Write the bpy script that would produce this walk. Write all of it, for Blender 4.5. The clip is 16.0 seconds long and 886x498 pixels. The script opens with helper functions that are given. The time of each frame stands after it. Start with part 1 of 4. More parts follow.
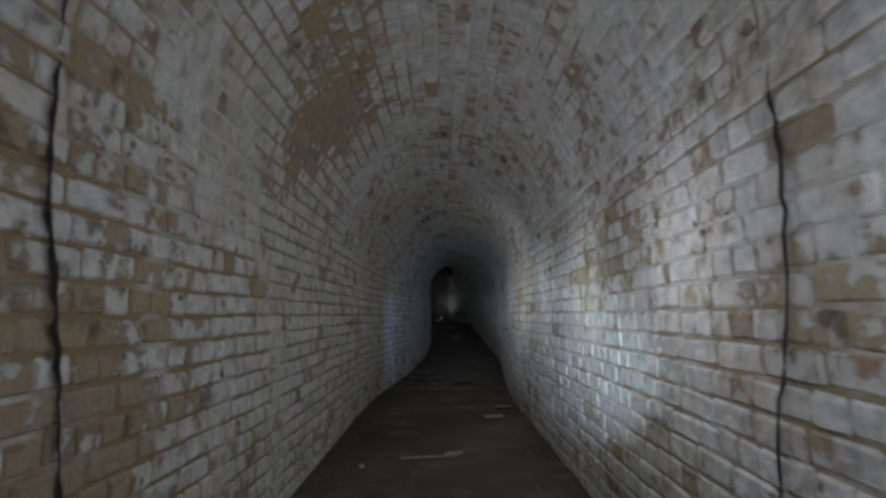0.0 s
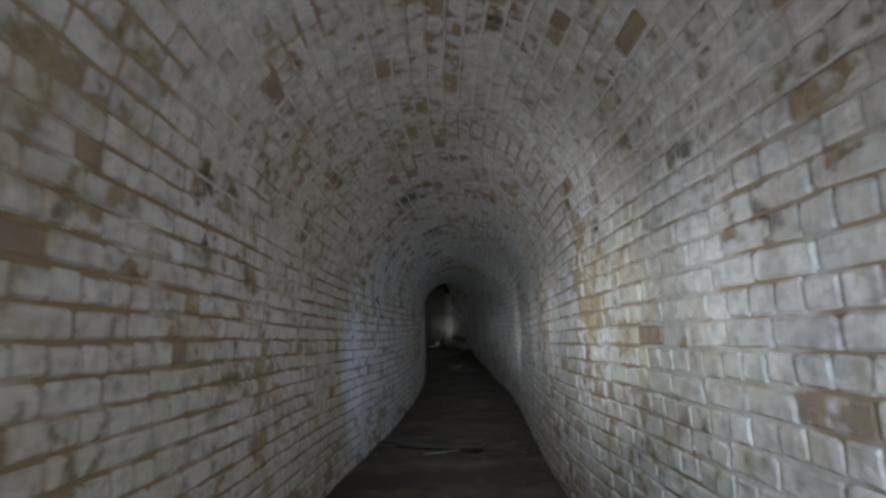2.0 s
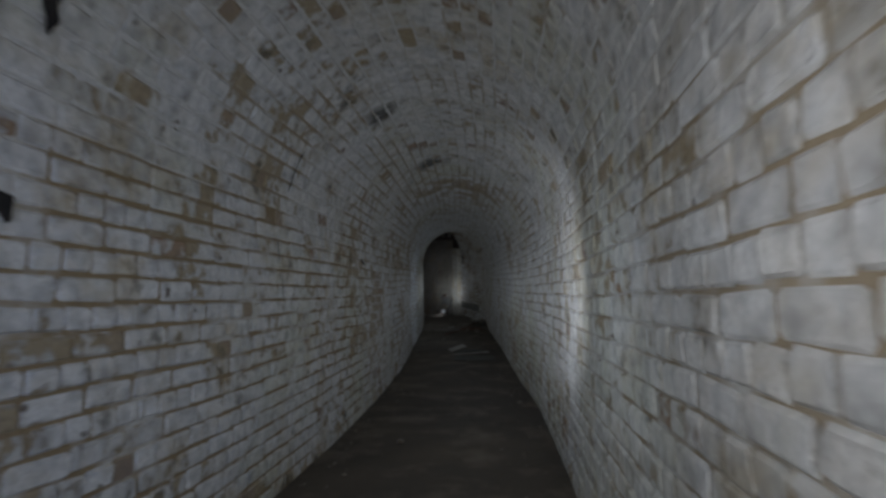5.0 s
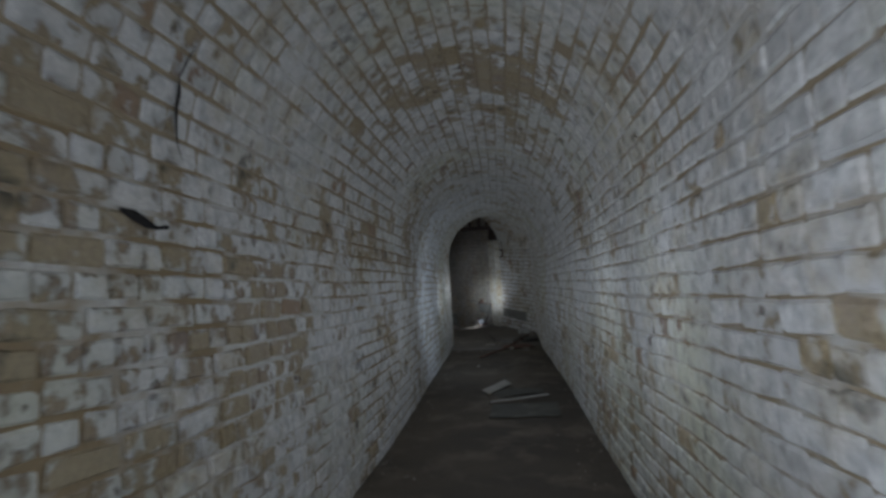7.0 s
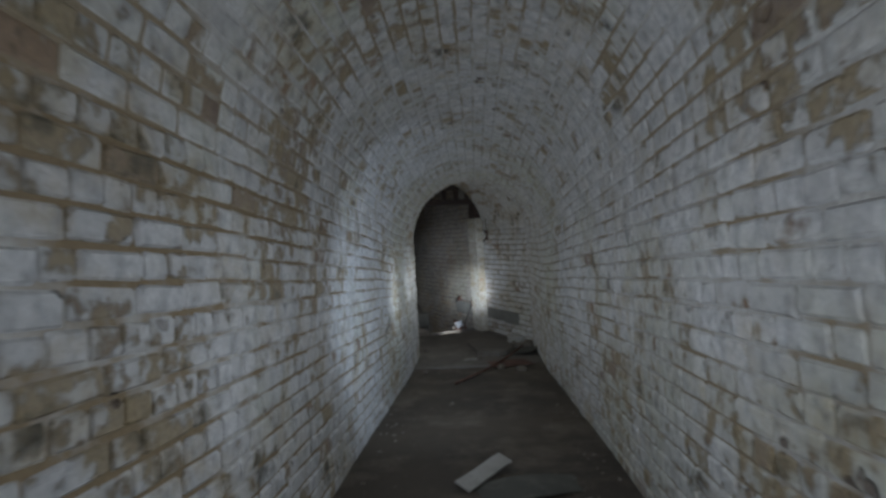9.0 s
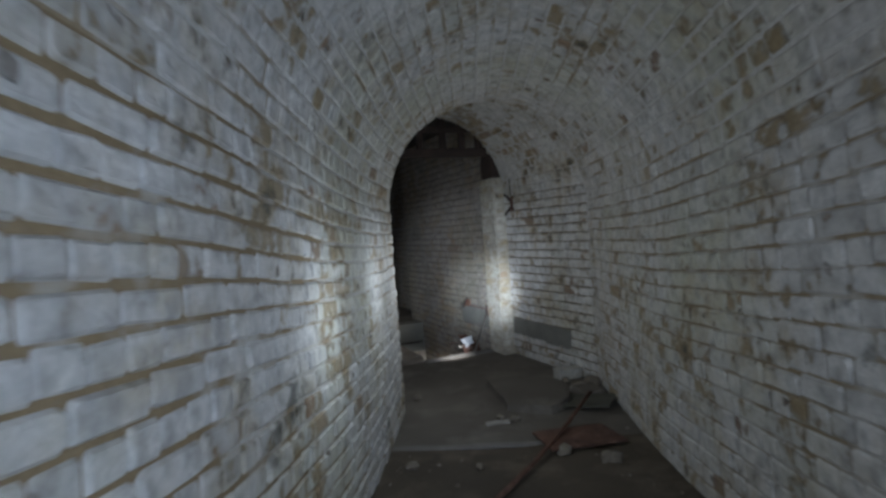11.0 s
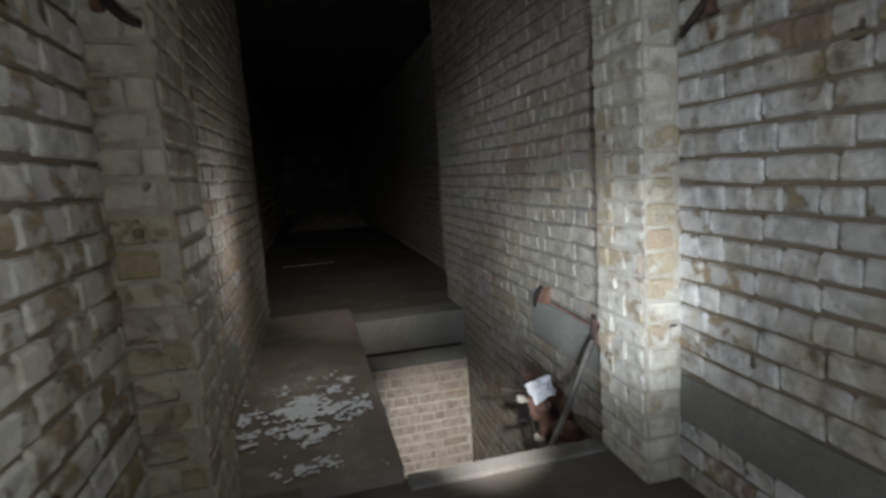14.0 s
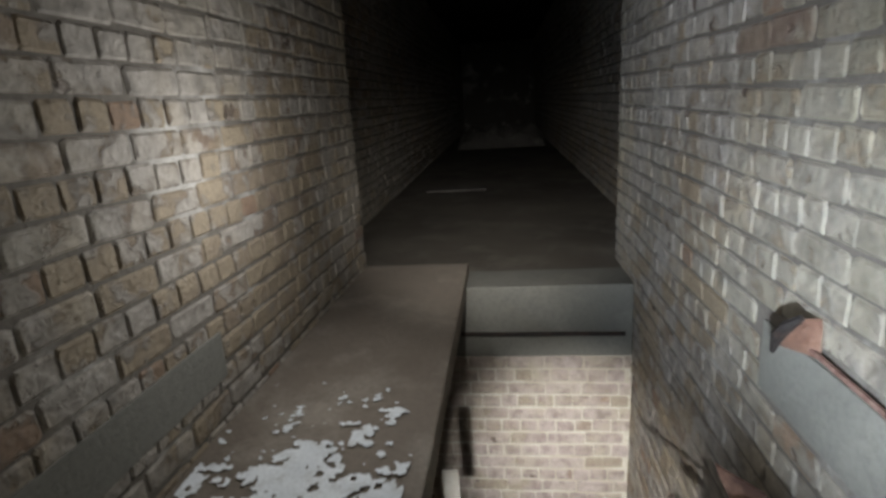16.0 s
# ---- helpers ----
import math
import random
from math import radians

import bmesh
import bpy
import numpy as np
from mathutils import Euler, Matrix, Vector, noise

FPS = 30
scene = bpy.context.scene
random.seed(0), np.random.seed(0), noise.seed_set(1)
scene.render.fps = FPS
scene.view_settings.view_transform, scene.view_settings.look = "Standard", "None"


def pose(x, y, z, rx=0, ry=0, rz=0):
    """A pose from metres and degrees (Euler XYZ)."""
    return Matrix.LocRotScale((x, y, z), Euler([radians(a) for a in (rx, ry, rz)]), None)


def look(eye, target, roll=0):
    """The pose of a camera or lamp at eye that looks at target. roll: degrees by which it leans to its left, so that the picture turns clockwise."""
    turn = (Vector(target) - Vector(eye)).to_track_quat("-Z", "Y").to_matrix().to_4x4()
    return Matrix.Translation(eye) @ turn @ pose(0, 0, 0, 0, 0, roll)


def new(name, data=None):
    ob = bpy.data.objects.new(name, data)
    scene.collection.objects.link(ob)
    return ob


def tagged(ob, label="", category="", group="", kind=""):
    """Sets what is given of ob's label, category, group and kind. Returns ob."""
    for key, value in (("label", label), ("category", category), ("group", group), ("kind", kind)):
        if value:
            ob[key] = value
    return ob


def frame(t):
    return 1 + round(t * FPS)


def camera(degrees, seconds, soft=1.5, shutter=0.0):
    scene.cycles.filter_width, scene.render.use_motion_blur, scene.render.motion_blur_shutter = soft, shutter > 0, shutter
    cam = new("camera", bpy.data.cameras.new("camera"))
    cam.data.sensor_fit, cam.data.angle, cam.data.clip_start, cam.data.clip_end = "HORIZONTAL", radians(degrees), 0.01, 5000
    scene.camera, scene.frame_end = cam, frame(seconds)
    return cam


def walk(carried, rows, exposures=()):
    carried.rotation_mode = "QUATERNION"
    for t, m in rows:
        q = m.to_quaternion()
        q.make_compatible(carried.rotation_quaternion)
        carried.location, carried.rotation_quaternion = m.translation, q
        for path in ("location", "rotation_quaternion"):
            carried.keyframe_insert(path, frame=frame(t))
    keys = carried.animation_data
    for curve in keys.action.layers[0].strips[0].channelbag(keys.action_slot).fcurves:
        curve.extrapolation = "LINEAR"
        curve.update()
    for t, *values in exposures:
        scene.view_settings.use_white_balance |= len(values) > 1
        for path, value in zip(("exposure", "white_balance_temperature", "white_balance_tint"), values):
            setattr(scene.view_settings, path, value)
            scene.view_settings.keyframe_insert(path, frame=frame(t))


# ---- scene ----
cam = camera(78.3, 16.0, soft=3.0, shutter=0.3)
PATH = [
    (0, (-1.227, -17.633, 3.248), (-1.105, -15.637, 3.229), -0.2),
    (0.5, (-1.250, -17.018, 3.222), (-1.097, -15.025, 3.182), -1.4),
    (1, (-1.247, -16.304, 3.114), (-0.963, -14.325, 3.155), -2.0),
    (1.5, (-1.158, -15.590, 3.042), (-0.972, -13.599, 3.047), -1.3),
    (2, (-1.061, -14.907, 2.959), (-0.918, -12.913, 3.024), -1.6),
    (2.5, (-0.882, -14.224, 2.876), (-0.758, -12.228, 2.910), -1.4),
    (3, (-0.797, -13.571, 2.774), (-0.684, -11.575, 2.734), -0.2),
    (3.5, (-0.721, -12.912, 2.687), (-0.622, -10.915, 2.630), 0.1),
    (6, (-0.075, -8.405, 2.122), (-0.091, -6.406, 2.090), -2.7),
    (6.5, (-0.058, -7.579, 2.054), (-0.112, -5.580, 2.053), -4.1),
    (7, (0.022, -6.784, 1.984), (-0.080, -4.787, 1.956), -3.8),
    (7.5, (0.039, -6.014, 1.889), (-0.077, -4.018, 1.842), -3.3),
    (8, (0.082, -5.260, 1.803), (0.025, -3.264, 1.698), -4.8),
    (8.5, (0.078, -4.543, 1.763), (0.068, -2.547, 1.633), -3.8),
    (9, (0.095, -3.841, 1.686), (0.066, -1.842, 1.633), -3.4),
    (11.5, (0.005, 0.310, 1.365), (0.002, 2.309, 1.289), -4.9),
    (12, (0.055, 1.030, 1.315), (0.111, 3.028, 1.238), -4.8),
    (12.5, (0.095, 1.715, 1.260), (0.022, 3.712, 1.176), -4.3),
    (13, (0.090, 2.395, 1.160), (0.033, 4.389, 1.021), -4.8),
    (13.5, (0.160, 2.980, 1.155), (-0.052, 4.956, 0.933), -5.6),
    (14, (0.200, 3.490, 1.150), (-0.159, 5.438, 0.872), -3.8),
    (14.5, (0.165, 3.990, 1.130), (-0.298, 5.908, 0.804), -2.9),
    (15, (0.185, 4.450, 1.085), (-0.577, 6.262, 0.718), -3.3),
    (15.5, (0.145, 4.720, 1.045), (-0.741, 6.432, 0.511), -1.8),
    (16, (0.090, 4.950, 1.040), (-0.902, 6.605, 0.513), -3.6),
]
# exposure follows the walker's torch: the tunnel's lamps grow weaker towards its foot
WHITE = {0: 6250, 0.5: 6450, 1: 6500, 1.5: 6500, 2: 6500, 2.5: 6500, 3: 6550, 3.5: 6550, 11.5: 6200, 12: 6150, 12.5: 6350, 13: 6400, 13.5: 6600, 14: 6750, 14.5: 6800, 15: 6700, 15.5: 6700, 16: 6700}
GAIN = {0: 0.15, 6: -0.15, 6.5: 0.08, 7: 0.12, 11.5: -0.1, 12: -0.2, 12.5: -0.5, 13: -0.3, 13.5: -0.25, 14: 0.0, 14.5: 0.0, 15: 0.15, 1: 0.1, 2: 0.2, 2.5: 0.1, 7.5: 0.1, 8: 0.15, 8.5: 0.3, 9: 0.28}


def stops(y):
    """How many stops weaker the tunnel's lamps are at y than at the start."""
    return min(y + 17.6, 8.6) / 3.8 + max(y + 9.0, 0.0) / 6.5


walk(cam, [(t, look(eye, target, roll)) for t, eye, target, roll in PATH],
     [(t, min(stops(eye[1]), 3.9) + max(0.0, t - 14.2) * 0.46 + GAIN.get(t, 0.0), WHITE.get(t, 6320), 10) for t, eye, target, roll in PATH])

# ---------------------------------------------------------------- plan
# The tunnel runs along +y and slopes down; the lobby and the corridor run along U, 24 degrees to the left.
U = Vector((-0.407, 0.914, 0.0)).normalized()
V = Vector((U.y, -U.x, 0.0))
UP = Vector((0, 0, 1))


def curve_at(points, y):
    """Smooth line through (y, value) points."""
    if y <= points[0][0]:
        return points[0][1]
    for (y0, v0), (y1, v1) in zip(points, points[1:]):
        if y <= y1:
            k = (y - y0) / (y1 - y0)
            return v0 + (v1 - v0) * k
    return points[-1][1]


CENTRE = [(-21, -1.55), (-14.6, -1.06), (-11.2, -0.87), (-9.0, -0.53), (-5.75, -0.10), (-2.3, 0.13), (0, 0.23), (4.4, 0.42)]
SLOPE = [(-22, 2.85), (-17.6, 2.25), (-12.9, 1.64), (-8.4, 1.03), (-3.84, 0.55), (0.31, 0.22), (2.4, 0.02), (3.2, 0.0), (5, 0)]
HALF, SPRING, RISE = 0.82, 1.58, 0.84
Y0 = -20.0


def centre(y):
    return sum(curve_at(CENTRE, y + d) for d in (-0.9, -0.3, 0.3, 0.9)) / 4


def floor_z(y):
    return sum(curve_at(SLOPE, y + d) for d in (-0.6, -0.2, 0.2, 0.6)) / 4


def in_ab(a, b, z=0.0):
    return U * a + V * b + UP * z


# ---------------------------------------------------------------- light
world = bpy.data.worlds.new("world")
world.use_nodes = True
world.node_tree.nodes["Background"].inputs[0].default_value = (0.0, 0.0, 0.0, 1)
scene.world = world


def lamp(name, place, watts, radius=0.12, colour=(0.93, 0.97, 1.0)):
    data = bpy.data.lights.new(name, "POINT")
    data.energy, data.shadow_soft_size, data.color = watts, radius, colour
    ob = new(name, data)
    ob.matrix_world = Matrix.Translation(place)
    return ob


def spot(name, eye, target, watts, degrees, colour=(0.86, 0.94, 1.0), blend=0.9, radius=0.03):
    data = bpy.data.lights.new(name, "SPOT")
    data.energy, data.spot_size, data.spot_blend, data.shadow_soft_size, data.color = watts, radians(degrees), blend, radius, colour
    ob = new(name, data)
    ob.matrix_world = look(eye, target)
    return ob


TORCH = 14.0
COLD, MILD, PLAIN = (0.71, 0.825, 1.0), (0.80, 0.855, 0.965), (0.74, 0.86, 1.0)
y = -18.4
while y < 0.6:
    early = y < -9
    side = 0.38 if early else 0.24 if y < -3 else 0.0
    lamp("torch_light", (centre(y) + side, y, floor_z(y) + (1.16 if early else 1.02)), (0.80 if y < -13.5 else 0.62 if early else 0.62 if y < -1.5 else 0.46) * TORCH * 2 ** -stops(y), 0.16, MILD if early else COLD)
    y += 1.25
LOW = 2 ** -4.0
DEEP = (0.34, 0.54, 1.0)
# where the walker's beam rests on the walls on the way down
spot("torch_beam", (-1.35, -17.6, 2.95), (-0.24, -14.45, 2.66), 500, 22, (0.60, 0.77, 1.0), 1.0)
spot("torch_beam", (-1.25, -13.7, 2.75), (-0.02, -11.75, 2.85), 42, 62, (0.82, 0.88, 0.97), 1.0)
spot("torch_beam", (-0.62, -11.4, 2.35), (-1.32, -9.20, 1.95), 22, 74, DEEP, 1.0)
spot("torch_beam", (-0.35, -8.4, 1.95), (0.85, -6.3, 2.15), 20, 62, (0.80, 0.87, 1.0), 1.0)
spot("torch_beam", (0.55, -1.6, 1.35), (-0.50, 1.20, 1.10), 12, 78, (0.56, 0.73, 1.0), 1.0)
lamp("torch_light", (-0.20, 1.70, 1.12), 8 * LOW, 0.08, PLAIN)
lamp("torch_light", (-0.12, 2.85, 1.10), 8 * LOW, 0.08, PLAIN)
lamp("torch_light", in_ab(3.60, 1.48, 1.10), 10 * LOW, 0.08, (0.86, 0.93, 1.0))
lamp("torch_light", in_ab(6.05, 1.58, 0.88), 8.5 * LOW, 0.06, (0.92, 0.955, 1.0))
spot("torch_beam", (0.20, -3.2, 1.75), in_ab(5.0, 2.40, 0.95), 2500 * LOW, 14.0, COLD, 1.0)
spot("torch_beam", (0.10, 1.4, 1.15), in_ab(4.84, 2.56, 0.70), 2100 * LOW, 14.0, (0.72, 0.84, 1.0), blend=1.0)
spot("torch_beam", in_ab(3.62, 2.05, 1.0), in_ab(7.42, 2.46, -1.12), 900 * LOW, 22, (0.93, 0.955, 1.0), 1.0)
spot("torch_beam", in_ab(5.2, 1.95, 1.30), in_ab(11.0, 2.0, -0.6), 165 * LOW, 46, (0.96, 0.965, 0.97), 1.0)

# ---------------------------------------------------------------- materials


def material(name, roughness=0.9):
    m = bpy.data.materials.new(name)
    m.use_nodes = True
    n = m.node_tree.nodes
    n["Principled BSDF"].inputs["Roughness"].default_value = roughness
    n["Principled BSDF"].inputs["Specular IOR Level"].default_value = 0.25
    return m, n, m.node_tree.links, n["Principled BSDF"]


def noise_node(n, l, where, scale, detail=4.0, rough=0.6, stretch=None):
    t = n.new("ShaderNodeTexNoise")
    t.inputs["Scale"].default_value, t.inputs["Detail"].default_value, t.inputs["Roughness"].default_value = scale, detail, rough
    if stretch:
        mp = n.new("ShaderNodeMapping")
        mp.inputs["Scale"].default_value = stretch
        l.new(where, mp.inputs["Vector"])
        where = mp.outputs["Vector"]
    l.new(where, t.inputs["Vector"])
    return t.outputs["Fac"]


def ramp(n, l, value, low, high):
    r = n.new("ShaderNodeMapRange")
    r.inputs["From Min"].default_value, r.inputs["From Max"].default_value = low, high
    l.new(value, r.inputs["Value"])
    return r.outputs["Result"]


def mix(n, l, fac, a, b):
    x = n.new("ShaderNodeMix")
    x.data_type = "RGBA"
    if isinstance(fac, float):
        x.inputs[0].default_value = fac
    else:
        l.new(fac, x.inputs[0])
    for slot, v in ((6, a), (7, b)):
        if isinstance(v, tuple):
            x.inputs[slot].default_value = (*v, 1)
        else:
            l.new(v, x.inputs[slot])
    return x.outputs[2]


def calc(n, l, op, a, b):
    x = n.new("ShaderNodeMath")
    x.operation = op
    for slot, v in ((0, a), (1, b)):
        if isinstance(v, (int, float)):
            x.inputs[slot].default_value = v
        else:
            l.new(v, x.inputs[slot])
    return x.outputs[0]


def bump(n, l, bsdf, height, strength=0.5, distance=0.01):
    b = n.new("ShaderNodeBump")
    b.inputs["Strength"].default_value, b.inputs["Distance"].default_value = strength, distance
    l.new(height, b.inputs["Height"])
    l.new(b.outputs["Normal"], bsdf.inputs["Normal"])


# where the whitewash has come away: place and radius
WORN = [
    ((-0.83, -4.4, 1.72), 0.8),
    ((-0.78, -3.6, 2.04), 0.6),
    ((-0.65, -1.4, 1.87), 0.7),
    ((-0.62, -0.8, 1.32), 0.6),
    ((0.89, -1.7, 2.34), 0.5),
    ((-1.81, -13.9, 2.69), 0.5),
    ((-1.13, -7.4, 1.94), 0.55),
    ((-1.04, -7.2, 2.83), 0.5),
    ((-1.99, -16.2, 3.6), 0.45),
    ((-1.71, -14.8, 3.99), 0.7),
    ((-1.58, -15.4, 4.25), 0.55),
    ((-0.04, -12.0, 2.74), 0.55),
    ((-0.01, -11.6, 3.13), 0.5),
    ((-0.91, -5.6, 2.1), 0.65),
    ((-0.9, -5.4, 1.58), 0.6),
    ((0.39, -3.6, 2.88), 0.45),
    ((-0.72, -2.7, 2.07), 0.7),
    ((0.94, -2.4, 2.1), 0.45),
    ((-0.7, -2.4, 1.35), 0.6),
    ((-0.54, 1.1, 1.55), 0.45),
    ((-1.99, -16.2, 2.6), 0.5),
    ((-1.69, -13.7, 3.76), 0.5),
    ((-1.74, -14.5, 3.80), 0.75),
    ((-1.60, -14.2, 3.95), 0.6),
    ((-1.79, -13.6, 3.35), 0.7),
    ((0.77, -4.6, 2.40), 0.6),
    ((-0.80, -4.5, 1.80), 0.55),
    ((-1.66, -14.4, 3.90), 0.6),
    ((-1.95, -16.6, 3.0), 0.8),
    ((0.0, -3.9, 2.95), 0.9),
    ((-0.45, -3.2, 2.70), 1.0),
    ((0.35, -2.5, 2.75), 0.8),
    ((-0.55, -5.2, 2.60), 0.9),
    ((0.05, -1.2, 2.70), 0.7),
]


WORN_GREY = [
    ((-1.41, 5.96, 0.55), 0.7),
    ((-1.19, 5.51, 0.70), 0.8),
    ((-1.62, 6.45, 0.75), 0.6),
]
# soot and mould on the crown of the vault: place and radius
SOOT = [
    ((-1.00, -9.96, 3.56), 0.30),
    ((-0.71, -8.38, 3.41), 0.24),
    ((-0.57, -6.57, 3.16), 0.20),
    ((-0.23, -4.87, 3.05), 0.26),
]


def brick_material(name, wash, wash_dark, bare, ochre, peel, joined, worn=(), soot=()):
    """Old whitewash over brick: flakes off in patches, each brick a little different."""
    m, n, l, bsdf = material(name, 0.85)
    pos = n.new("ShaderNodeNewGeometry")
    p = pos.outputs["Position"]
    if joined:
        each = pos.outputs["Random Per Island"]
    else:
        each = n.new("ShaderNodeObjectInfo").outputs["Random"]
    big = noise_node(n, l, p, 0.9, 3)
    mid = noise_node(n, l, p, 5.0, 5)
    damp = noise_node(n, l, p, 1.7, 4, 0.6)
    lump = noise_node(n, l, p, 17.0, 3, 0.5)
    fine = noise_node(n, l, p, 60.0, 6, 0.75)
    colour = mix(n, l, ramp(n, l, fine, 0.3, 0.72), wash_dark, wash)
    colour = mix(n, l, ramp(n, l, each, 0.35, 1.35), colour, wash_dark)
    # algae tint the wash here and there
    algae = calc(n, l, "MULTIPLY", ramp(n, l, noise_node(n, l, p, 0.75, 5, 0.65), 0.48, 0.68), 0.55)
    colour = mix(n, l, algae, colour, (wash_dark[0] * 1.02, wash_dark[1] * 1.04, wash_dark[2] * 0.72))
    # damp and rusty stains run over the bricks
    stain = calc(n, l, "MULTIPLY", ramp(n, l, mid, 0.43, 0.66), ramp(n, l, damp, 0.36, 0.62))
    colour = mix(n, l, calc(n, l, "MULTIPLY", stain, 0.85), colour, ochre)
    dirt = calc(n, l, "MULTIPLY", ramp(n, l, calc(n, l, "ADD", calc(n, l, "MULTIPLY", lump, 0.7), calc(n, l, "MULTIPLY", fine, 0.3)), 0.46, 0.66), 0.62)
    colour = mix(n, l, dirt, colour, tuple(v * 0.45 for v in wash_dark))
    # peeled places: big patches, ragged by the grain, and single bricks
    edge = calc(n, l, "ADD", calc(n, l, "MULTIPLY", big, 0.75), calc(n, l, "MULTIPLY", mid, 0.62))
    edge = calc(n, l, "ADD", edge, calc(n, l, "MULTIPLY", lump, 0.62))
    edge = calc(n, l, "ADD", edge, calc(n, l, "MULTIPLY", each, 0.22))
    edge = calc(n, l, "ADD", edge, calc(n, l, "MULTIPLY", calc(n, l, "SUBTRACT", fine, 0.5), 0.22))
    for place, radius in worn:
        far = n.new("ShaderNodeVectorMath")
        far.operation = "DISTANCE"
        far.inputs[1].default_value = place
        l.new(p, far.inputs[0])
        edge = calc(n, l, "ADD", edge, calc(n, l, "MULTIPLY", ramp(n, l, far.outputs["Value"], radius, 0.0), 0.15))
    gone = ramp(n, l, edge, peel + 0.175, peel + 0.245)
    under = mix(n, l, ramp(n, l, calc(n, l, "ADD", mid, calc(n, l, "MULTIPLY", each, 0.3)), 0.45, 0.75), bare, ochre)
    red = ramp(n, l, each, 0.975, 0.985)
    under = mix(n, l, calc(n, l, "MULTIPLY", red, 0.4), under, (bare[0] * 1.25, bare[1] * 0.68, bare[2] * 0.52))
    under = mix(n, l, calc(n, l, "MULTIPLY", ramp(n, l, fine, 0.35, 0.7), 0.6), under, tuple(v * 0.55 for v in bare))
    colour = mix(n, l, calc(n, l, "MULTIPLY", gone, 0.85), colour, under)
    # chips
    chip = noise_node(n, l, p, 11.0, 2, 0.4)
    chipped = calc(n, l, "MULTIPLY", ramp(n, l, chip, 0.71, 0.75), ramp(n, l, big, 0.35, 0.55))
    colour = mix(n, l, calc(n, l, "MULTIPLY", chipped, 0.85), colour, tuple(v * 0.5 for v in bare))
    # single bricks that lost their face
    lost = calc(n, l, "MULTIPLY", ramp(n, l, calc(n, l, "FRACT", calc(n, l, "MULTIPLY", each, 37.0), 0.0), 0.94, 0.95), ramp(n, l, calc(n, l, "ADD", damp, calc(n, l, "MULTIPLY", lump, 0.3)), 0.62, 0.68))
    colour = mix(n, l, calc(n, l, "MULTIPLY", lost, 0.9), colour, under)
    for place, radius in soot:
        far = n.new("ShaderNodeVectorMath")
        far.operation = "DISTANCE"
        far.inputs[1].default_value = place
        l.new(p, far.inputs[0])
        black = calc(n, l, "ADD", ramp(n, l, far.outputs["Value"], radius, 0.0), calc(n, l, "MULTIPLY", calc(n, l, "SUBTRACT", mid, 0.5), 1.6))
        colour = mix(n, l, calc(n, l, "MULTIPLY", ramp(n, l, black, 0.18, 0.75), 0.85), colour, (0.030, 0.030, 0.022))
    l.new(colour, bsdf.inputs["Base Color"])
    gloss = n.new("ShaderNodeMapRange")
    gloss.inputs["From Min"].default_value, gloss.inputs["From Max"].default_value = 0.35, 0.65
    gloss.inputs["To Min"].default_value, gloss.inputs["To Max"].default_value = 0.88, 0.60
    l.new(damp, gloss.inputs["Value"])
    l.new(gloss.outputs["Result"], bsdf.inputs["Roughness"])
    bsdf.inputs["Specular IOR Level"].default_value = 0.32
    height = calc(n, l, "SUBTRACT", calc(n, l, "ADD", calc(n, l, "MULTIPLY", fine, 0.5), calc(n, l, "MULTIPLY", lump, 1.6)), calc(n, l, "ADD", calc(n, l, "MULTIPLY", gone, 0.5), chipped))
    bump(n, l, bsdf, height, 1.0, 0.015)
    return m


WASH, WASH_D = (0.66, 0.64, 0.595), (0.38, 0.36, 0.325)
BARE, OCHRE = (0.185, 0.120, 0.080), (0.31, 0.235, 0.125)
M_BRICK = brick_material("whitewashed_brick", WASH, WASH_D, BARE, OCHRE, 1.06, False, WORN, SOOT)
M_BRICK_J = brick_material("whitewashed_brickwork", WASH, WASH_D, BARE, OCHRE, 1.06, True, WORN, SOOT)
M_GREY = brick_material("grey_brick", (0.38, 0.345, 0.30), (0.19, 0.168, 0.142), (0.175, 0.122, 0.092), (0.28, 0.225, 0.15), 1.00, False, WORN_GREY)
M_GREY_J = brick_material("grey_brickwork", (0.38, 0.345, 0.30), (0.19, 0.168, 0.142), (0.175, 0.122, 0.092), (0.28, 0.225, 0.15), 1.00, True, WORN_GREY)
M_RED = brick_material("bare_brick", (0.43, 0.37, 0.33), (0.29, 0.235, 0.205), (0.23, 0.17, 0.14), (0.33, 0.29, 0.21), 1.10, False)
M_RED_J = brick_material("bare_brickwork", (0.43, 0.37, 0.33), (0.29, 0.235, 0.205), (0.23, 0.17, 0.14), (0.33, 0.29, 0.21), 1.10, True)


